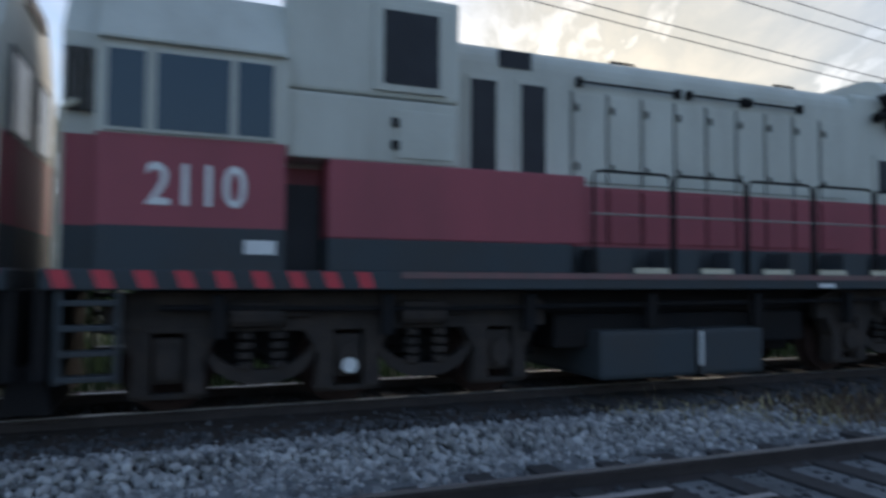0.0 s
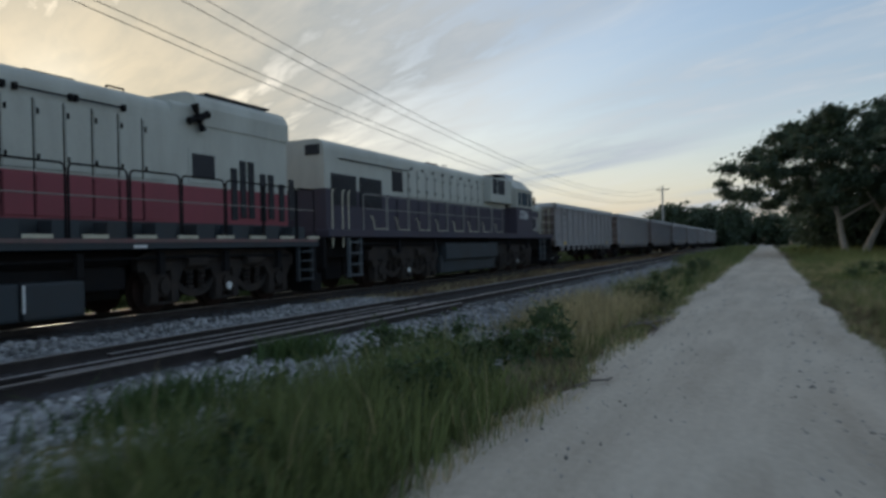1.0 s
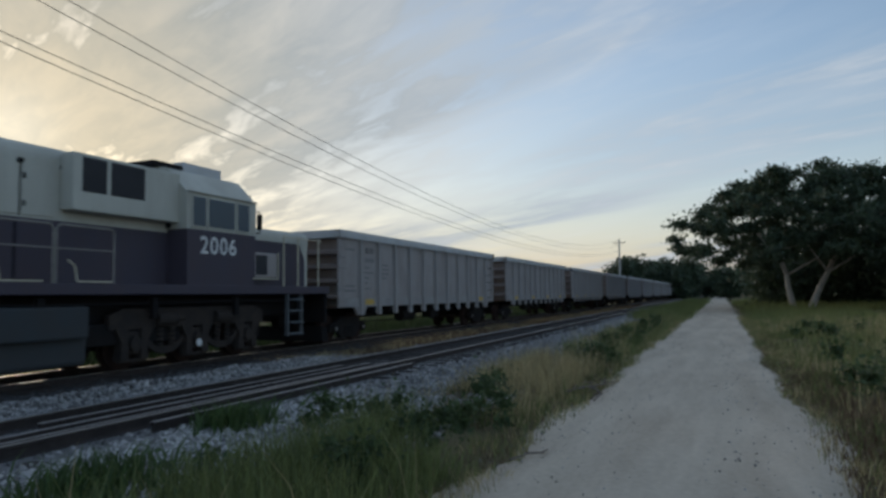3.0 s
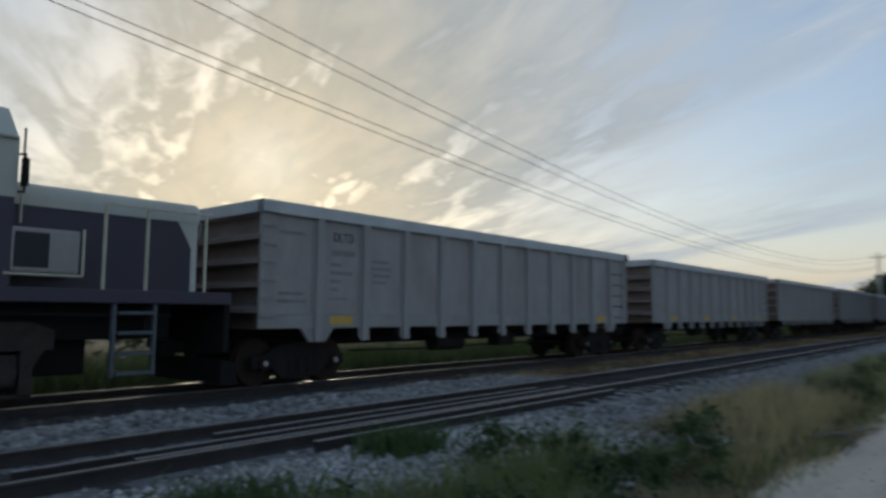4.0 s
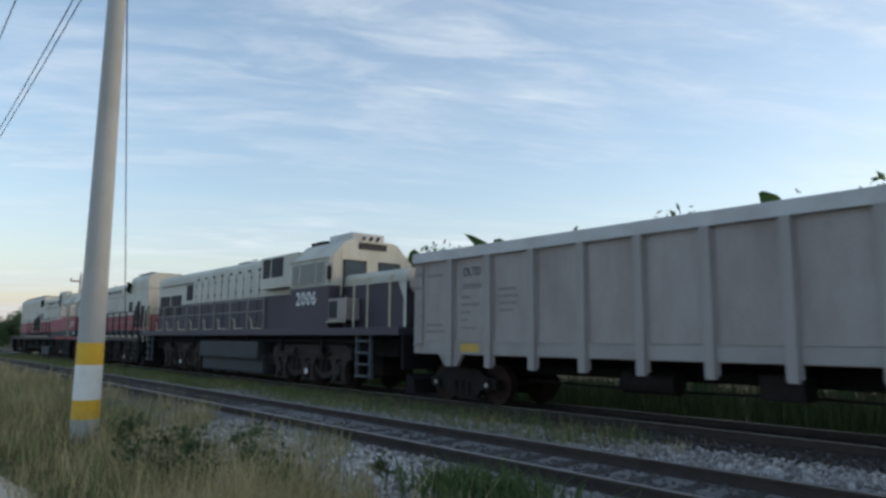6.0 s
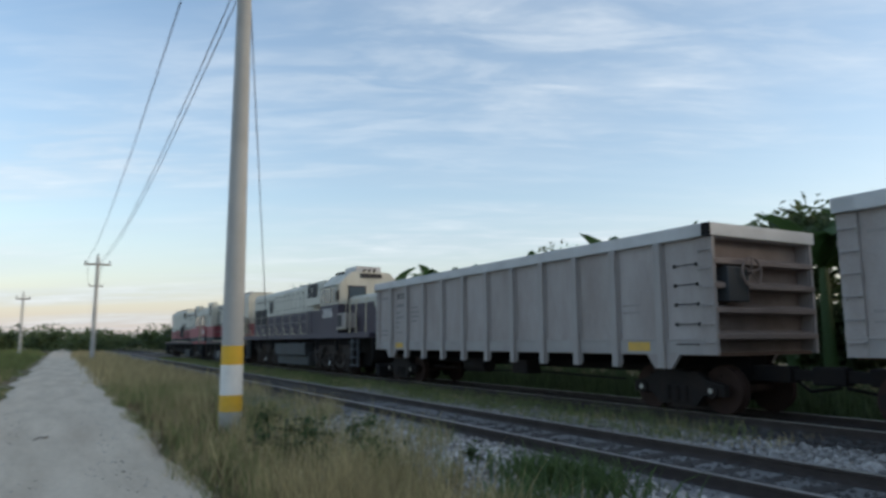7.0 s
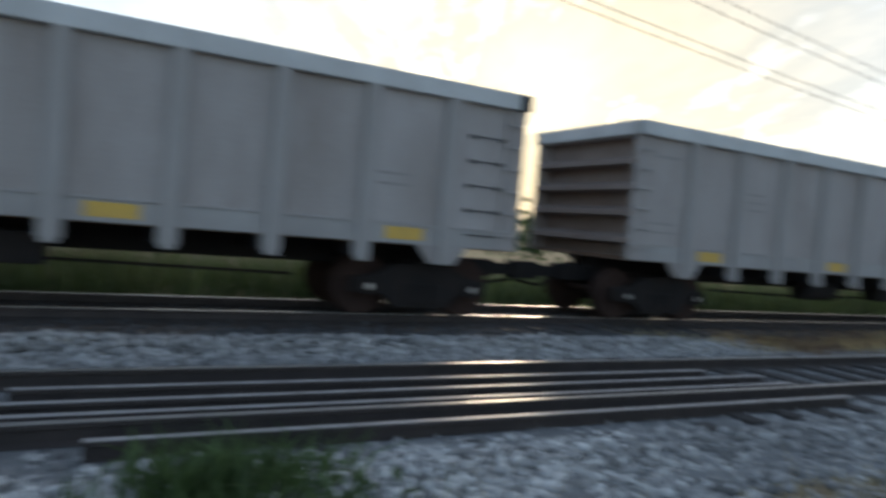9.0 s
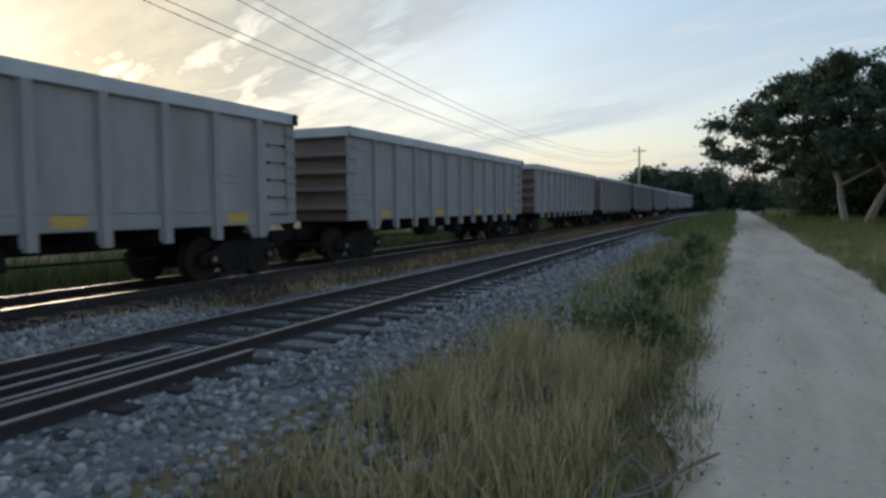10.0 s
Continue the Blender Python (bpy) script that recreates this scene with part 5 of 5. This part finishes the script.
def patchy(x, y):
    """Thick and thin growth in clumps of half a metre to a metre."""
    a = np.sin(x * 2.3 + 1.4 * np.sin(y * 2.1)) * np.sin(y * 3.3 + 1.2 * np.sin(x * 1.1))
    return np.maximum(np.clip(0.62 + 0.75 * a, 0.12, 1.0), np.interp(x, [1, 8, 9.5], [0.75, 0.6, 0.12]))


def verge():
    for mat, n, per, hmin, hmax, lab in (("straw", 1300, 42, 0.25, 0.75, "tall dry straw-coloured grass along the road"), ("grass", 1700, 42, 0.18, 0.62, "green grass tufts along the road and tracks")):
        x, y, s = tufts(n, -22, 45, 2.2, 6.4, per, 0.2)
        dens = 0.5 + 0.5 * np.sin(x * 0.8 + y * 1.7 + (0 if mat == "straw" else 2.4))
        if mat == "straw":
            share = np.interp(x, [-22, -9, -1, 1.5, 9, 10.5, 17, 20, 45], [0.7, 0.75, 0.6, 0.16, 0.16, 0.7, 0.6, 0.25, 0.2])
        else:
            share = np.interp(x, [-22, -9, -1, 1.5, 9, 10.5, 17, 20, 45], [0.6, 0.55, 0.7, 1.0, 1.0, 0.5, 0.6, 0.9, 0.9])
        k = keep_off(x, y) & (rng.uniform(0, 1, len(x)) < share * (0.5 + 0.5 * dens) * patchy(x, y))
        x, y, s = x[k], y[k], s[k]
        h = rng.uniform(hmin, hmax, len(x)) * s * np.where(y > 4.2, 0.8, 1.0) * np.interp(x, [8.5, 10, 16, 18], [1.0, 0.65, 0.7, 1.0])
        blades("verge_grass", x, y, np.full(len(x), -0.05), h, 0.006, 0.5, mat, lab)
    x, y, s = tufts(1500, 45, 130, 2.4, 5.5, 14, 0.4)
    blades("verge_grass", x, y, np.full(len(x), -0.05), rng.uniform(0.3, 0.7, len(x)) * s, 0.02, 0.5, "grass", "green grass tufts along the road and tracks")
    x, y, s = tufts(1300, -110, -22, 2.4, 6.0, 14, 0.4)
    blades("verge_grass", x, y, np.full(len(x), -0.05), rng.uniform(0.3, 0.7, len(x)) * s, 0.02, 0.5, "straw", "tall dry straw-coloured grass along the road")
    for x0, x1, y0, y1, n in ((9.5, 16.5, 2.6, 4.5, 260), (-7, -1, 2.7, 5.2, 60)):
        x, y, s = tufts(n, x0, x1, y0, y1, 42, 0.2)
        k = keep_off(x, y) & (rng.uniform(0, 1, len(x)) < patchy(x, y))
        x, y, s = x[k], y[k], s[k]
        blades("verge_grass", x, y, np.full(len(x), -0.05), rng.uniform(0.12, 0.56, len(x)) * s, 0.006, 0.7, "straw", "tall dry straw-coloured grass along the road")
    # thick green growth before the shrubs, and a straw tussock towards the pole
    for x0, x1, y0, y1, n, h0, h1, mat, lab in ((1.8, 9.0, 2.55, 4.0, 380, 0.2, 0.55, "grass", "green grass tufts along the road and tracks"), (-3.0, 1.2, 2.6, 3.9, 150, 0.25, 0.65, "straw", "tall dry straw-coloured grass along the road")):
        x, y, s = tufts(n, x0, x1, y0, y1, 42, 0.2)
        k = keep_off(x, y)
        x, y, s = x[k], y[k], s[k]
        blades("verge_grass", x, y, np.full(len(x), -0.05), rng.uniform(h0, h1, len(x)) * s, 0.006, 0.6, mat, lab)
    # thin edge growth on both sides of the road
    for y0, y1 in ((2.0, 2.7), (-1.7, -0.75)):
        for mat, n in (("straw", 700), ("grass", 900)):
            x, y, s = tufts(n, -25, 50, y0, y1, 16, 0.13)
            k = (y > 2.05 + 0.12 * np.sin(x * 1.7)) | (y < -0.72 - 0.1 * np.sin(x * 1.3))
            x, y, s = x[k], y[k], s[k]
            blades("edge_grass", x, y, np.full(len(x), -0.04), rng.uniform(0.04, 0.2, len(x)) * s, 0.005, 0.8, mat, "short sparse grass at the road's edge")
    # dead brown stalks and leaves at the foot of the grass and along the road
    for x0, x1, y0, y1, n, hm in ((-16, 1.5, 2.35, 4.6, 420, 0.30), (9, 18, 2.5, 4.4, 90, 0.2), (-20, 30, 2.0, 2.6, 420, 0.07), (-20, 30, -1.75, -0.7, 700, 0.10), (2, 16, -2.8, -1.1, 300, 0.26)):
        x, y, s = tufts(n, x0, x1, y0, y1, 22, 0.16)
        k = (y > 2.0) | (y < -0.68)
        x, y, s = x[k], y[k], s[k]
        blades("dead_stalks", x, y, np.full(len(x), -0.045), rng.uniform(0.2, 1.0, len(x)) * hm * s, 0.007, 0.9, "dead", "dead brown stalks and dry leaves at the grass edge")
    # weeds between the tracks
    x, y, s = tufts(900, -70, -3, 9.3, 11.2, 30, 0.35)
    blades("track_weeds", x, y, np.full(len(x), 0.0), rng.uniform(0.06, 0.3, len(x)) * s, 0.009, 0.6, "grass", "low olive weeds between the two tracks")
    x, y, s = tufts(900, 16.5, 90, 9.2, 11.0, 30, 0.35)
    blades("track_weeds", x, y, np.full(len(x), 0.0), rng.uniform(0.05, 0.2, len(x)) * s, 0.010, 0.7, "dead", "low brown weeds between the two tracks")
    x, y, s = tufts(500, -60, 80, 9.4, 10.9, 30, 0.35)
    k = (x < -2) | (x > 15)
    x, y, s = x[k], y[k], s[k]
    blades("track_weeds", x, y, np.full(len(x), 0.0), rng.uniform(0.05, 0.22, len(x)) * s, 0.008, 0.6, "straw", "low dry weeds between the two tracks")
    x, y, s = tufts(2200, -60, 90, 14.4, 18.0, 30, 0.4)
    blades("track_weeds", x, y, np.full(len(x), -0.05), rng.uniform(0.3, 0.9, len(x)) * s, 0.018, 0.6, "shrub", "green weeds beyond the train")
    # green clump in the bare patch
    for cx, cy, n, r in ((-1.6, 5.75, 1000, 0.5), (7.7, 5.9, 700, 0.28), (5.0, 5.2, 500, 0.4), (-0.6, 4.5, 500, 0.25)):
        a = rng.normal(0, r, n)
        b = rng.normal(0, r * 0.55, n)
        blades("weed_clump", cx + a, cy + b, np.full(n, 0.0), rng.uniform(0.12, 0.42, n), 0.016, 1.0, "weed", "bright green weed clump growing in the ballast")


def field():
    for x0, x1, y0, y1, n, per, hm, wd, mat in ((-40, 5, -9, -1.2, 1500, 26, 0.42, 0.008, "grass"), (4, 60, -9, -1.2, 1700, 26, 0.38, 0.008, "grass"), (-40, 40, -8, -1.3, 700, 26, 0.5, 0.007, "straw"), (-120, -40, -14, -1.3, 1500, 16, 0.8, 0.025, "grass"), (60, 130, -16, -1.2, 1500, 12, 0.6, 0.025, "grass")):
        x, y, s = tufts(n, x0, x1, y0, y1, per, 0.25)
        k = y < -1.05 - 0.2 * np.sin(x * 0.9)
        x, y, s = x[k], y[k], s[k]
        blades("field_grass", x, y, np.full(len(x), 0.0), rng.uniform(0.3, 1.0, len(x)) * hm * s * np.clip(0.5 + (-1 - y) * 0.35, 0.4, 1.3), wd, 0.5, mat, "wild grass field beside the road")


verge()
field()


def leaf_cloud(centres, radii, n, size, squash=0.8, reach=1.9):
    """Small leaf faces in and on clumps; returns vertices and faces."""
    k = rng.integers(0, len(centres), n)
    d = rng.normal(0, 1, (n, 3))
    d /= np.linalg.norm(d, axis=1, keepdims=True)
    rad = radii[k][:, None] * np.minimum(np.abs(rng.normal(0, 0.72, (n, 1))), reach)
    p = centres[k] + d * rad * np.array([1, 1, squash])
    a = rng.normal(0, 1, (n, 3))
    b = np.cross(a, rng.normal(0, 1, (n, 3)))
    a /= np.linalg.norm(a, axis=1, keepdims=True)
    b /= np.linalg.norm(b, axis=1, keepdims=True)
    s = size * rng.uniform(0.6, 1.4, (n, 1))
    v = np.stack([p - a * s, p - b * s * 0.45, p + a * s, p + b * s * 0.45], 1).reshape(-1, 3)
    f = np.arange(n * 4).reshape(-1, 4)
    return v, f


def tree(x, y, h, spread, trunks, label, leaves=26000, clumps=110, seed=1, low=0.3, leaf=0.16, name="tree"):
    rnd = random.Random(seed)
    t = thing(name, (x, y, -0.05), label, "tree")
    ends = []
    for (bx, by, lx, ly, r) in trunks:
        bm = B()
        p = Vector((bx, by, -0.1))
        top = Vector((bx + lx, by + ly, h * 0.42))
        prev, rr = p, r
        for k in range(1, 6):
            q = p.lerp(top, k / 5) + Vector((rnd.uniform(-0.1, 0.1), rnd.uniform(-0.1, 0.1), 0))
            tube(bm, prev, q, rr, rr * 0.88, seg=10)
            prev, rr = q, rr * 0.88
        for k in range(9):
            a = rnd.uniform(0, 6.28)
            st = p.lerp(top, rnd.uniform(0.55, 1.0))
            en = st + Vector((math.cos(a) * spread * rnd.uniform(0.3, 0.8), math.sin(a) * spread * rnd.uniform(0.3, 0.8), h * rnd.uniform(0.08, 0.42)))
            mid = st.lerp(en, 0.5) + Vector((0, 0, h * 0.05))
            tube(bm, st, mid, rr * 0.7, rr * 0.45, seg=7)
            tube(bm, mid, en, rr * 0.45, rr * 0.12, seg=6)
            ends.append(en)
        part("trunk", bm, "bark", t, "pale forked trunk")
    cs, rs = [], []
    for e in ends:
        cs.append(tuple(e))
        rs.append(rnd.uniform(0.09, 0.15) * h)
    while len(cs) < clumps:
        a, u, w = rnd.uniform(0, 6.28), rnd.random() ** 0.5, rnd.random()
        zz = low + (1 - low) * w
        rr = spread * u * math.sqrt(max(0.05, 1 - ((zz - 0.52) / 0.52) ** 2))
        cs.append((rr * math.cos(a), rr * math.sin(a), h * zz * 0.95))
        rs.append(rnd.uniform(0.045, 0.085) * h)
    v, f = leaf_cloud(np.array(cs), np.array(rs), leaves, leaf, 0.6)
    crown = mesh_from("crown", v, f, "leaf")
    crown.parent = t
    crown["label"] = "dark layered leafy crown with gaps"
    return t


tree(68, -7.0, 12.7, 11.3, ((0.5, 1.2, 0.5, 0.9, 0.30), (0.0, 0.0, 1.0, -2.6, 0.33)), "large spreading broadleaf tree beside the road", 115000, 280, 3, low=0.36, leaf=0.175)
tree(80, -17, 12, 11, ((0, 0, 0.5, 0.5, 0.4),), "dark broadleaf tree behind the larger one", 40000, 160, 8, low=0.08, leaf=0.24)
tree(62, -20, 10, 9, ((0, 0, 0.5, 0.5, 0.35),), "dark broadleaf tree behind the larger one", 34000, 150, 9, low=0.06, leaf=0.24)


tree(176, 17.9, 12, 2.8, ((0, 0, 0.3, 0.4, 0.22),), "distant sparse tree with thin twiggy crown", 1700, 46, 5, low=0.4, leaf=0.26)


def thicket(name, centres, radii, n, size, mat, label, reach=1.9):
    v, f = leaf_cloud(np.array(centres, float), np.array(radii, float), n, size, 0.85, reach)
    v[:, 2] = np.maximum(v[:, 2], 0.02)
    tagged(mesh_from(name, v, f, mat), label, "bushes", kind="stuff")


def hedge_row(x0, x1, y0, y1, z, r, n):
    c = [(random.uniform(x0, x1), random.uniform(y0, y1), random.uniform(0.25, 1.0) * z) for _ in range(n)]
    return c, [random.uniform(0.6, 1.3) * r for _ in range(n)]


random.seed(4)
c, r = hedge_row(-24, 7.5, 20.5, 24, 5.3, 0.75, 230)
thicket("trackside_shrubs", c, r, 100000, 0.15, "shrub", "tall green shrubs among the banana plants", 1.25)
c, r = hedge_row(-26, 9.5, 21, 24, 2.6, 0.8, 150)
thicket("trackside_shrubs", c, r, 60000, 0.15, "shrub", "dense low shrubs below the banana plants", 1.3)
c, r = hedge_row(-160, -55, 19.5, 30, 5.2, 1.7, 170)
thicket("trackside_shrubs", c, r, 55000, 0.22, "shrub", "tall green shrubs along the far side of the train", 1.3)
c, r = hedge_row(-140, -30, -30, -14, 3.0, 1.6, 150)
thicket("roadside_shrubs", c, r, 60000, 0.2, "shrub", "green shrubs beyond the grass field", 1.3)
c, r = hedge_row(-75, -16, -16, -5, 1.5, 0.7, 160)
thicket("field_shrubs", c, r, 50000, 0.1, "shrub", "light green shrubs and tall weeds in the field")
c, r = hedge_row(-240, -120, -40, 40, 3.4, 2.7, 110)
thicket("far_trees", c, r, 40000, 0.42, "shrub", "distant hazy green treeline", 1.1)
c, r = hedge_row(-130, -10, 21, 30, 3.4, 1.3, 190)
thicket("trackside_shrubs", c, r, 60000, 0.17, "shrub", "green shrubs along the far side of the train")
c, r = hedge_row(-10, 40, 24, 32, 2.2, 1.0, 60)
thicket("trackside_shrubs", c, r, 20000, 0.17, "shrub", "low green shrubs along the far side of the train")
c, r = hedge_row(165, 230, 6, 25, 8.3, 2.8, 130)
thicket("far_trees", c, r, 60000, 0.55, "leaf", "distant dark treeline", 1.1)
c, r = hedge_row(180, 330, -40, 6, 5.5, 3.6, 80)
thicket("far_trees", c, r, 36000, 0.6, "leaf", "distant dark treeline", 1.1)
c, r = hedge_row(48, 100, -30, -14, 3.0, 2.0, 80)
thicket("tree_undergrowth", c, r, 50000, 0.22, "leaf", "dark undergrowth below the trees")
c, r = hedge_row(78, 106, -17, -4.0, 5.5, 2.2, 120)
thicket("tree_undergrowth", c, r, 60000, 0.27, "leaf", "dark thicket behind the large tree's trunks")
c, r = [], []
for x, y, n, h in ((3.6, 3.3, 8, 0.4), (5.6, 3.1, 8, 0.55), (7.9, 4.5, 9, 0.5), (7.6, 3.2, 11, 0.75), (9.4, 3.0, 8, 0.6), (17.0, 3.1, 12, 0.55), (19.5, 3.0, 10, 0.6), (23, 2.9, 10, 0.7), (29, 3.0, 14, 0.8), (35, 3.2, 12, 0.8), (5.0, 4.2, 6, 0.35), (-3.2, 4.4, 7, 0.5), (-4.6, 3.6, 8, 0.6), (-6.0, 4.6, 7, 0.5), (-8.5, 4.0, 8, 0.6)):
    for _ in range(n):
        c.append((x + random.gauss(0, 0.4), min(max(y + random.gauss(0, 0.28), 2.5), 5.2), random.uniform(0.1, 0.8) * h))
        r.append(random.uniform(0.12, 0.26))
thicket("verge_weeds", c, r, 17000, 0.038, "shrub", "dark leafy weeds among the roadside grass")
c, r = hedge_row(7, 30, -8, -1.7, 0.5, 0.35, 40)
thicket("roadside_weeds", c, r, 7000, 0.06, "shrub", "low dark weeds beside the road")


def banana_plant(seed):
    rnd = random.Random(seed)
    t = thing("banana_plant", (0, 0, 0), "green banana plant with long arching leaves", "plant", "banana plants behind the train")
    bm = B()
    tube(bm, (0, 0, 0), (0.05, 0, 2.9), 0.16, 0.09, seg=9)
    part("stem", bm, "banana", t)
    for k in range(8):
        a = k * 0.9 + rnd.uniform(-0.3, 0.3)
        ln, el = rnd.uniform(1.6, 2.5), rnd.uniform(0.7, 1.45)
        bm = B()
        rows = []
        p = Vector((0.05, 0, 2.7))
        for i in range(8):
            u = i / 7
            e = el - u * u * rnd.uniform(1.0, 1.7)
            if i:
                p = p + Vector((math.cos(a) * math.cos(e), math.sin(a) * math.cos(e), math.sin(e))) * ln / 7
            w = 0.30 * math.sin(math.pi * min(1, u * 0.9 + 0.06)) + 0.015
            side = Vector((-math.sin(a), math.cos(a), 0)) * w
            rows.append([bm.verts.new(p - side + Vector((0, 0, -w * 0.35 + rnd.uniform(-0.04, 0.04)))), bm.verts.new(p), bm.verts.new(p + side + Vector((0, 0, -w * 0.35 + rnd.uniform(-0.04, 0.04))))])
        for q, s in zip(rows, rows[1:]):
            bm.faces.new((q[0], q[1], s[1], s[0]))
            bm.faces.new((q[1], q[2], s[2], s[1]))
        part("leaf", bm, "banana", t)
    return t


plants = [banana_plant(s) for s in (1, 2, 3)]
spots = [(-3.2, 19.8, 1.4), (-1.2, 20.4, 1.45), (0.6, 20.0, 1.45), (-5.5, 20.6, 1.5), (-7.4, 20.2, 1.55), (-10.5, 21, 1.5), (-13.5, 20.2, 1.45), (-16.2, 20.4, 1.55), (-18.8, 20.2, 1.5), (-22.5, 21, 1.6), (-27, 20.3, 1.6), (-32, 20.5, 1.7), (-35.5, 20.5, 1.65), (-38.5, 20.7, 1.75), (-46, 21, 1.7), (2.6, 21.0, 1.4), (-2.2, 22.2, 1.5), (-6.2, 22.5, 1.5), (4.6, 20.9, 1.5), (3.6, 19.9, 1.45), (-4.4, 19.9, 1.55), (-8.8, 20.6, 1.5), (1.6, 20.8, 1.55), (-24.5, 20.2, 1.5), (-42, 20.4, 1.7)]
for i, (x, y, s) in enumerate(spots):
    m = pose(x, y, -0.05, 0, 0, i * 77)
    ob = plants[i] if i < 3 else copy_thing(plants[i % 3], m)
    ob.matrix_basis = m @ Matrix.Scale(s * 0.88, 4)


def litter():
    rnd = random.Random(9)
    for k, (x, y, s) in enumerate(((11.5, 2.0, 0.45), (-9.0, 0.55, 0.22), (14.9, 2.3, 0.5), (12.2, 2.15, 0.35), (-3.0, 1.3, 0.2), (7.4, 2.0, 0.3), (13.5, 2.2, 0.4), (-2.2, 1.9, 0.25), (3.5, 0.6, 0.2), (12.4, 2.35, 0.5), (12.8, 2.2, 0.6), (12.6, 2.5, 0.45), (13.0, 2.4, 0.5), (12.2, 2.45, 0.4))):
        bm = B()
        pts = [(-s, 0, 0.02)] + [(-s + 2 * s * i / 4, rnd.uniform(-0.05, 0.05), 0.02 + rnd.uniform(0, 0.03)) for i in range(1, 5)]
        for p, q in zip(pts, pts[1:]):
            tube(bm, p, q, 0.014, 0.01, seg=6)
        tube(bm, pts[2], (pts[2][0] + 0.1, pts[2][1] + 0.12, 0.04), 0.008, seg=5)
        ob = part("fallen_twig", bm, "wood")
        ob.matrix_basis = pose(x, y, 0.02, 0, 0, rnd.uniform(-30, 30))
        tagged(ob, "dark dry twig lying on the dusty road", "twig", "twigs on the road")


litter()

# ---- motion of the train ----
# how far the train has gone towards -x, counted from its place at 5 s
GONE = [(0.0, -47.03), (1.0, -37.75), (2.0, -28.45), (2.5, -23.76), (4.0, -9.52), (5.0, 0.0), (6.0, 9.42), (7.0, 18.82), (8.0, 28.14), (9.0, 37.32), (10.0, 46.26)]


def gone(t):
    for (a, u), (b, v) in zip(GONE, GONE[1:]):
        if t <= b:
            return u + (v - u) * (t - a) / (b - a)
    return GONE[-1][1]


def motions():
    cars = [(ob, X0) for (ob, X0), _ in trains] + [(w, CAR_X0 + CAR_PITCH * i) for i, w in enumerate(wagons)]
    for ob, X0 in cars:
        walk(ob, [(t, pose(X0 - g, TRACK_Y, RAIL, 0, 0, 180 if ob is TURNED else 0)) for t, g in GONE])
    times = [k / 15 for k in range(151)]
    for ob, X0 in cars:
        for w in ob.children:
            if w.name.startswith("wheelset"):
                x, z = w.location.x, w.location.z
                walk(w, [(t, Matrix.Translation((x, 0, z)) @ Matrix.Rotation((1 if ob is TURNED else -1) * (gone(t) - gone(0)) / z, 4, "Y")) for t in times])


motions()
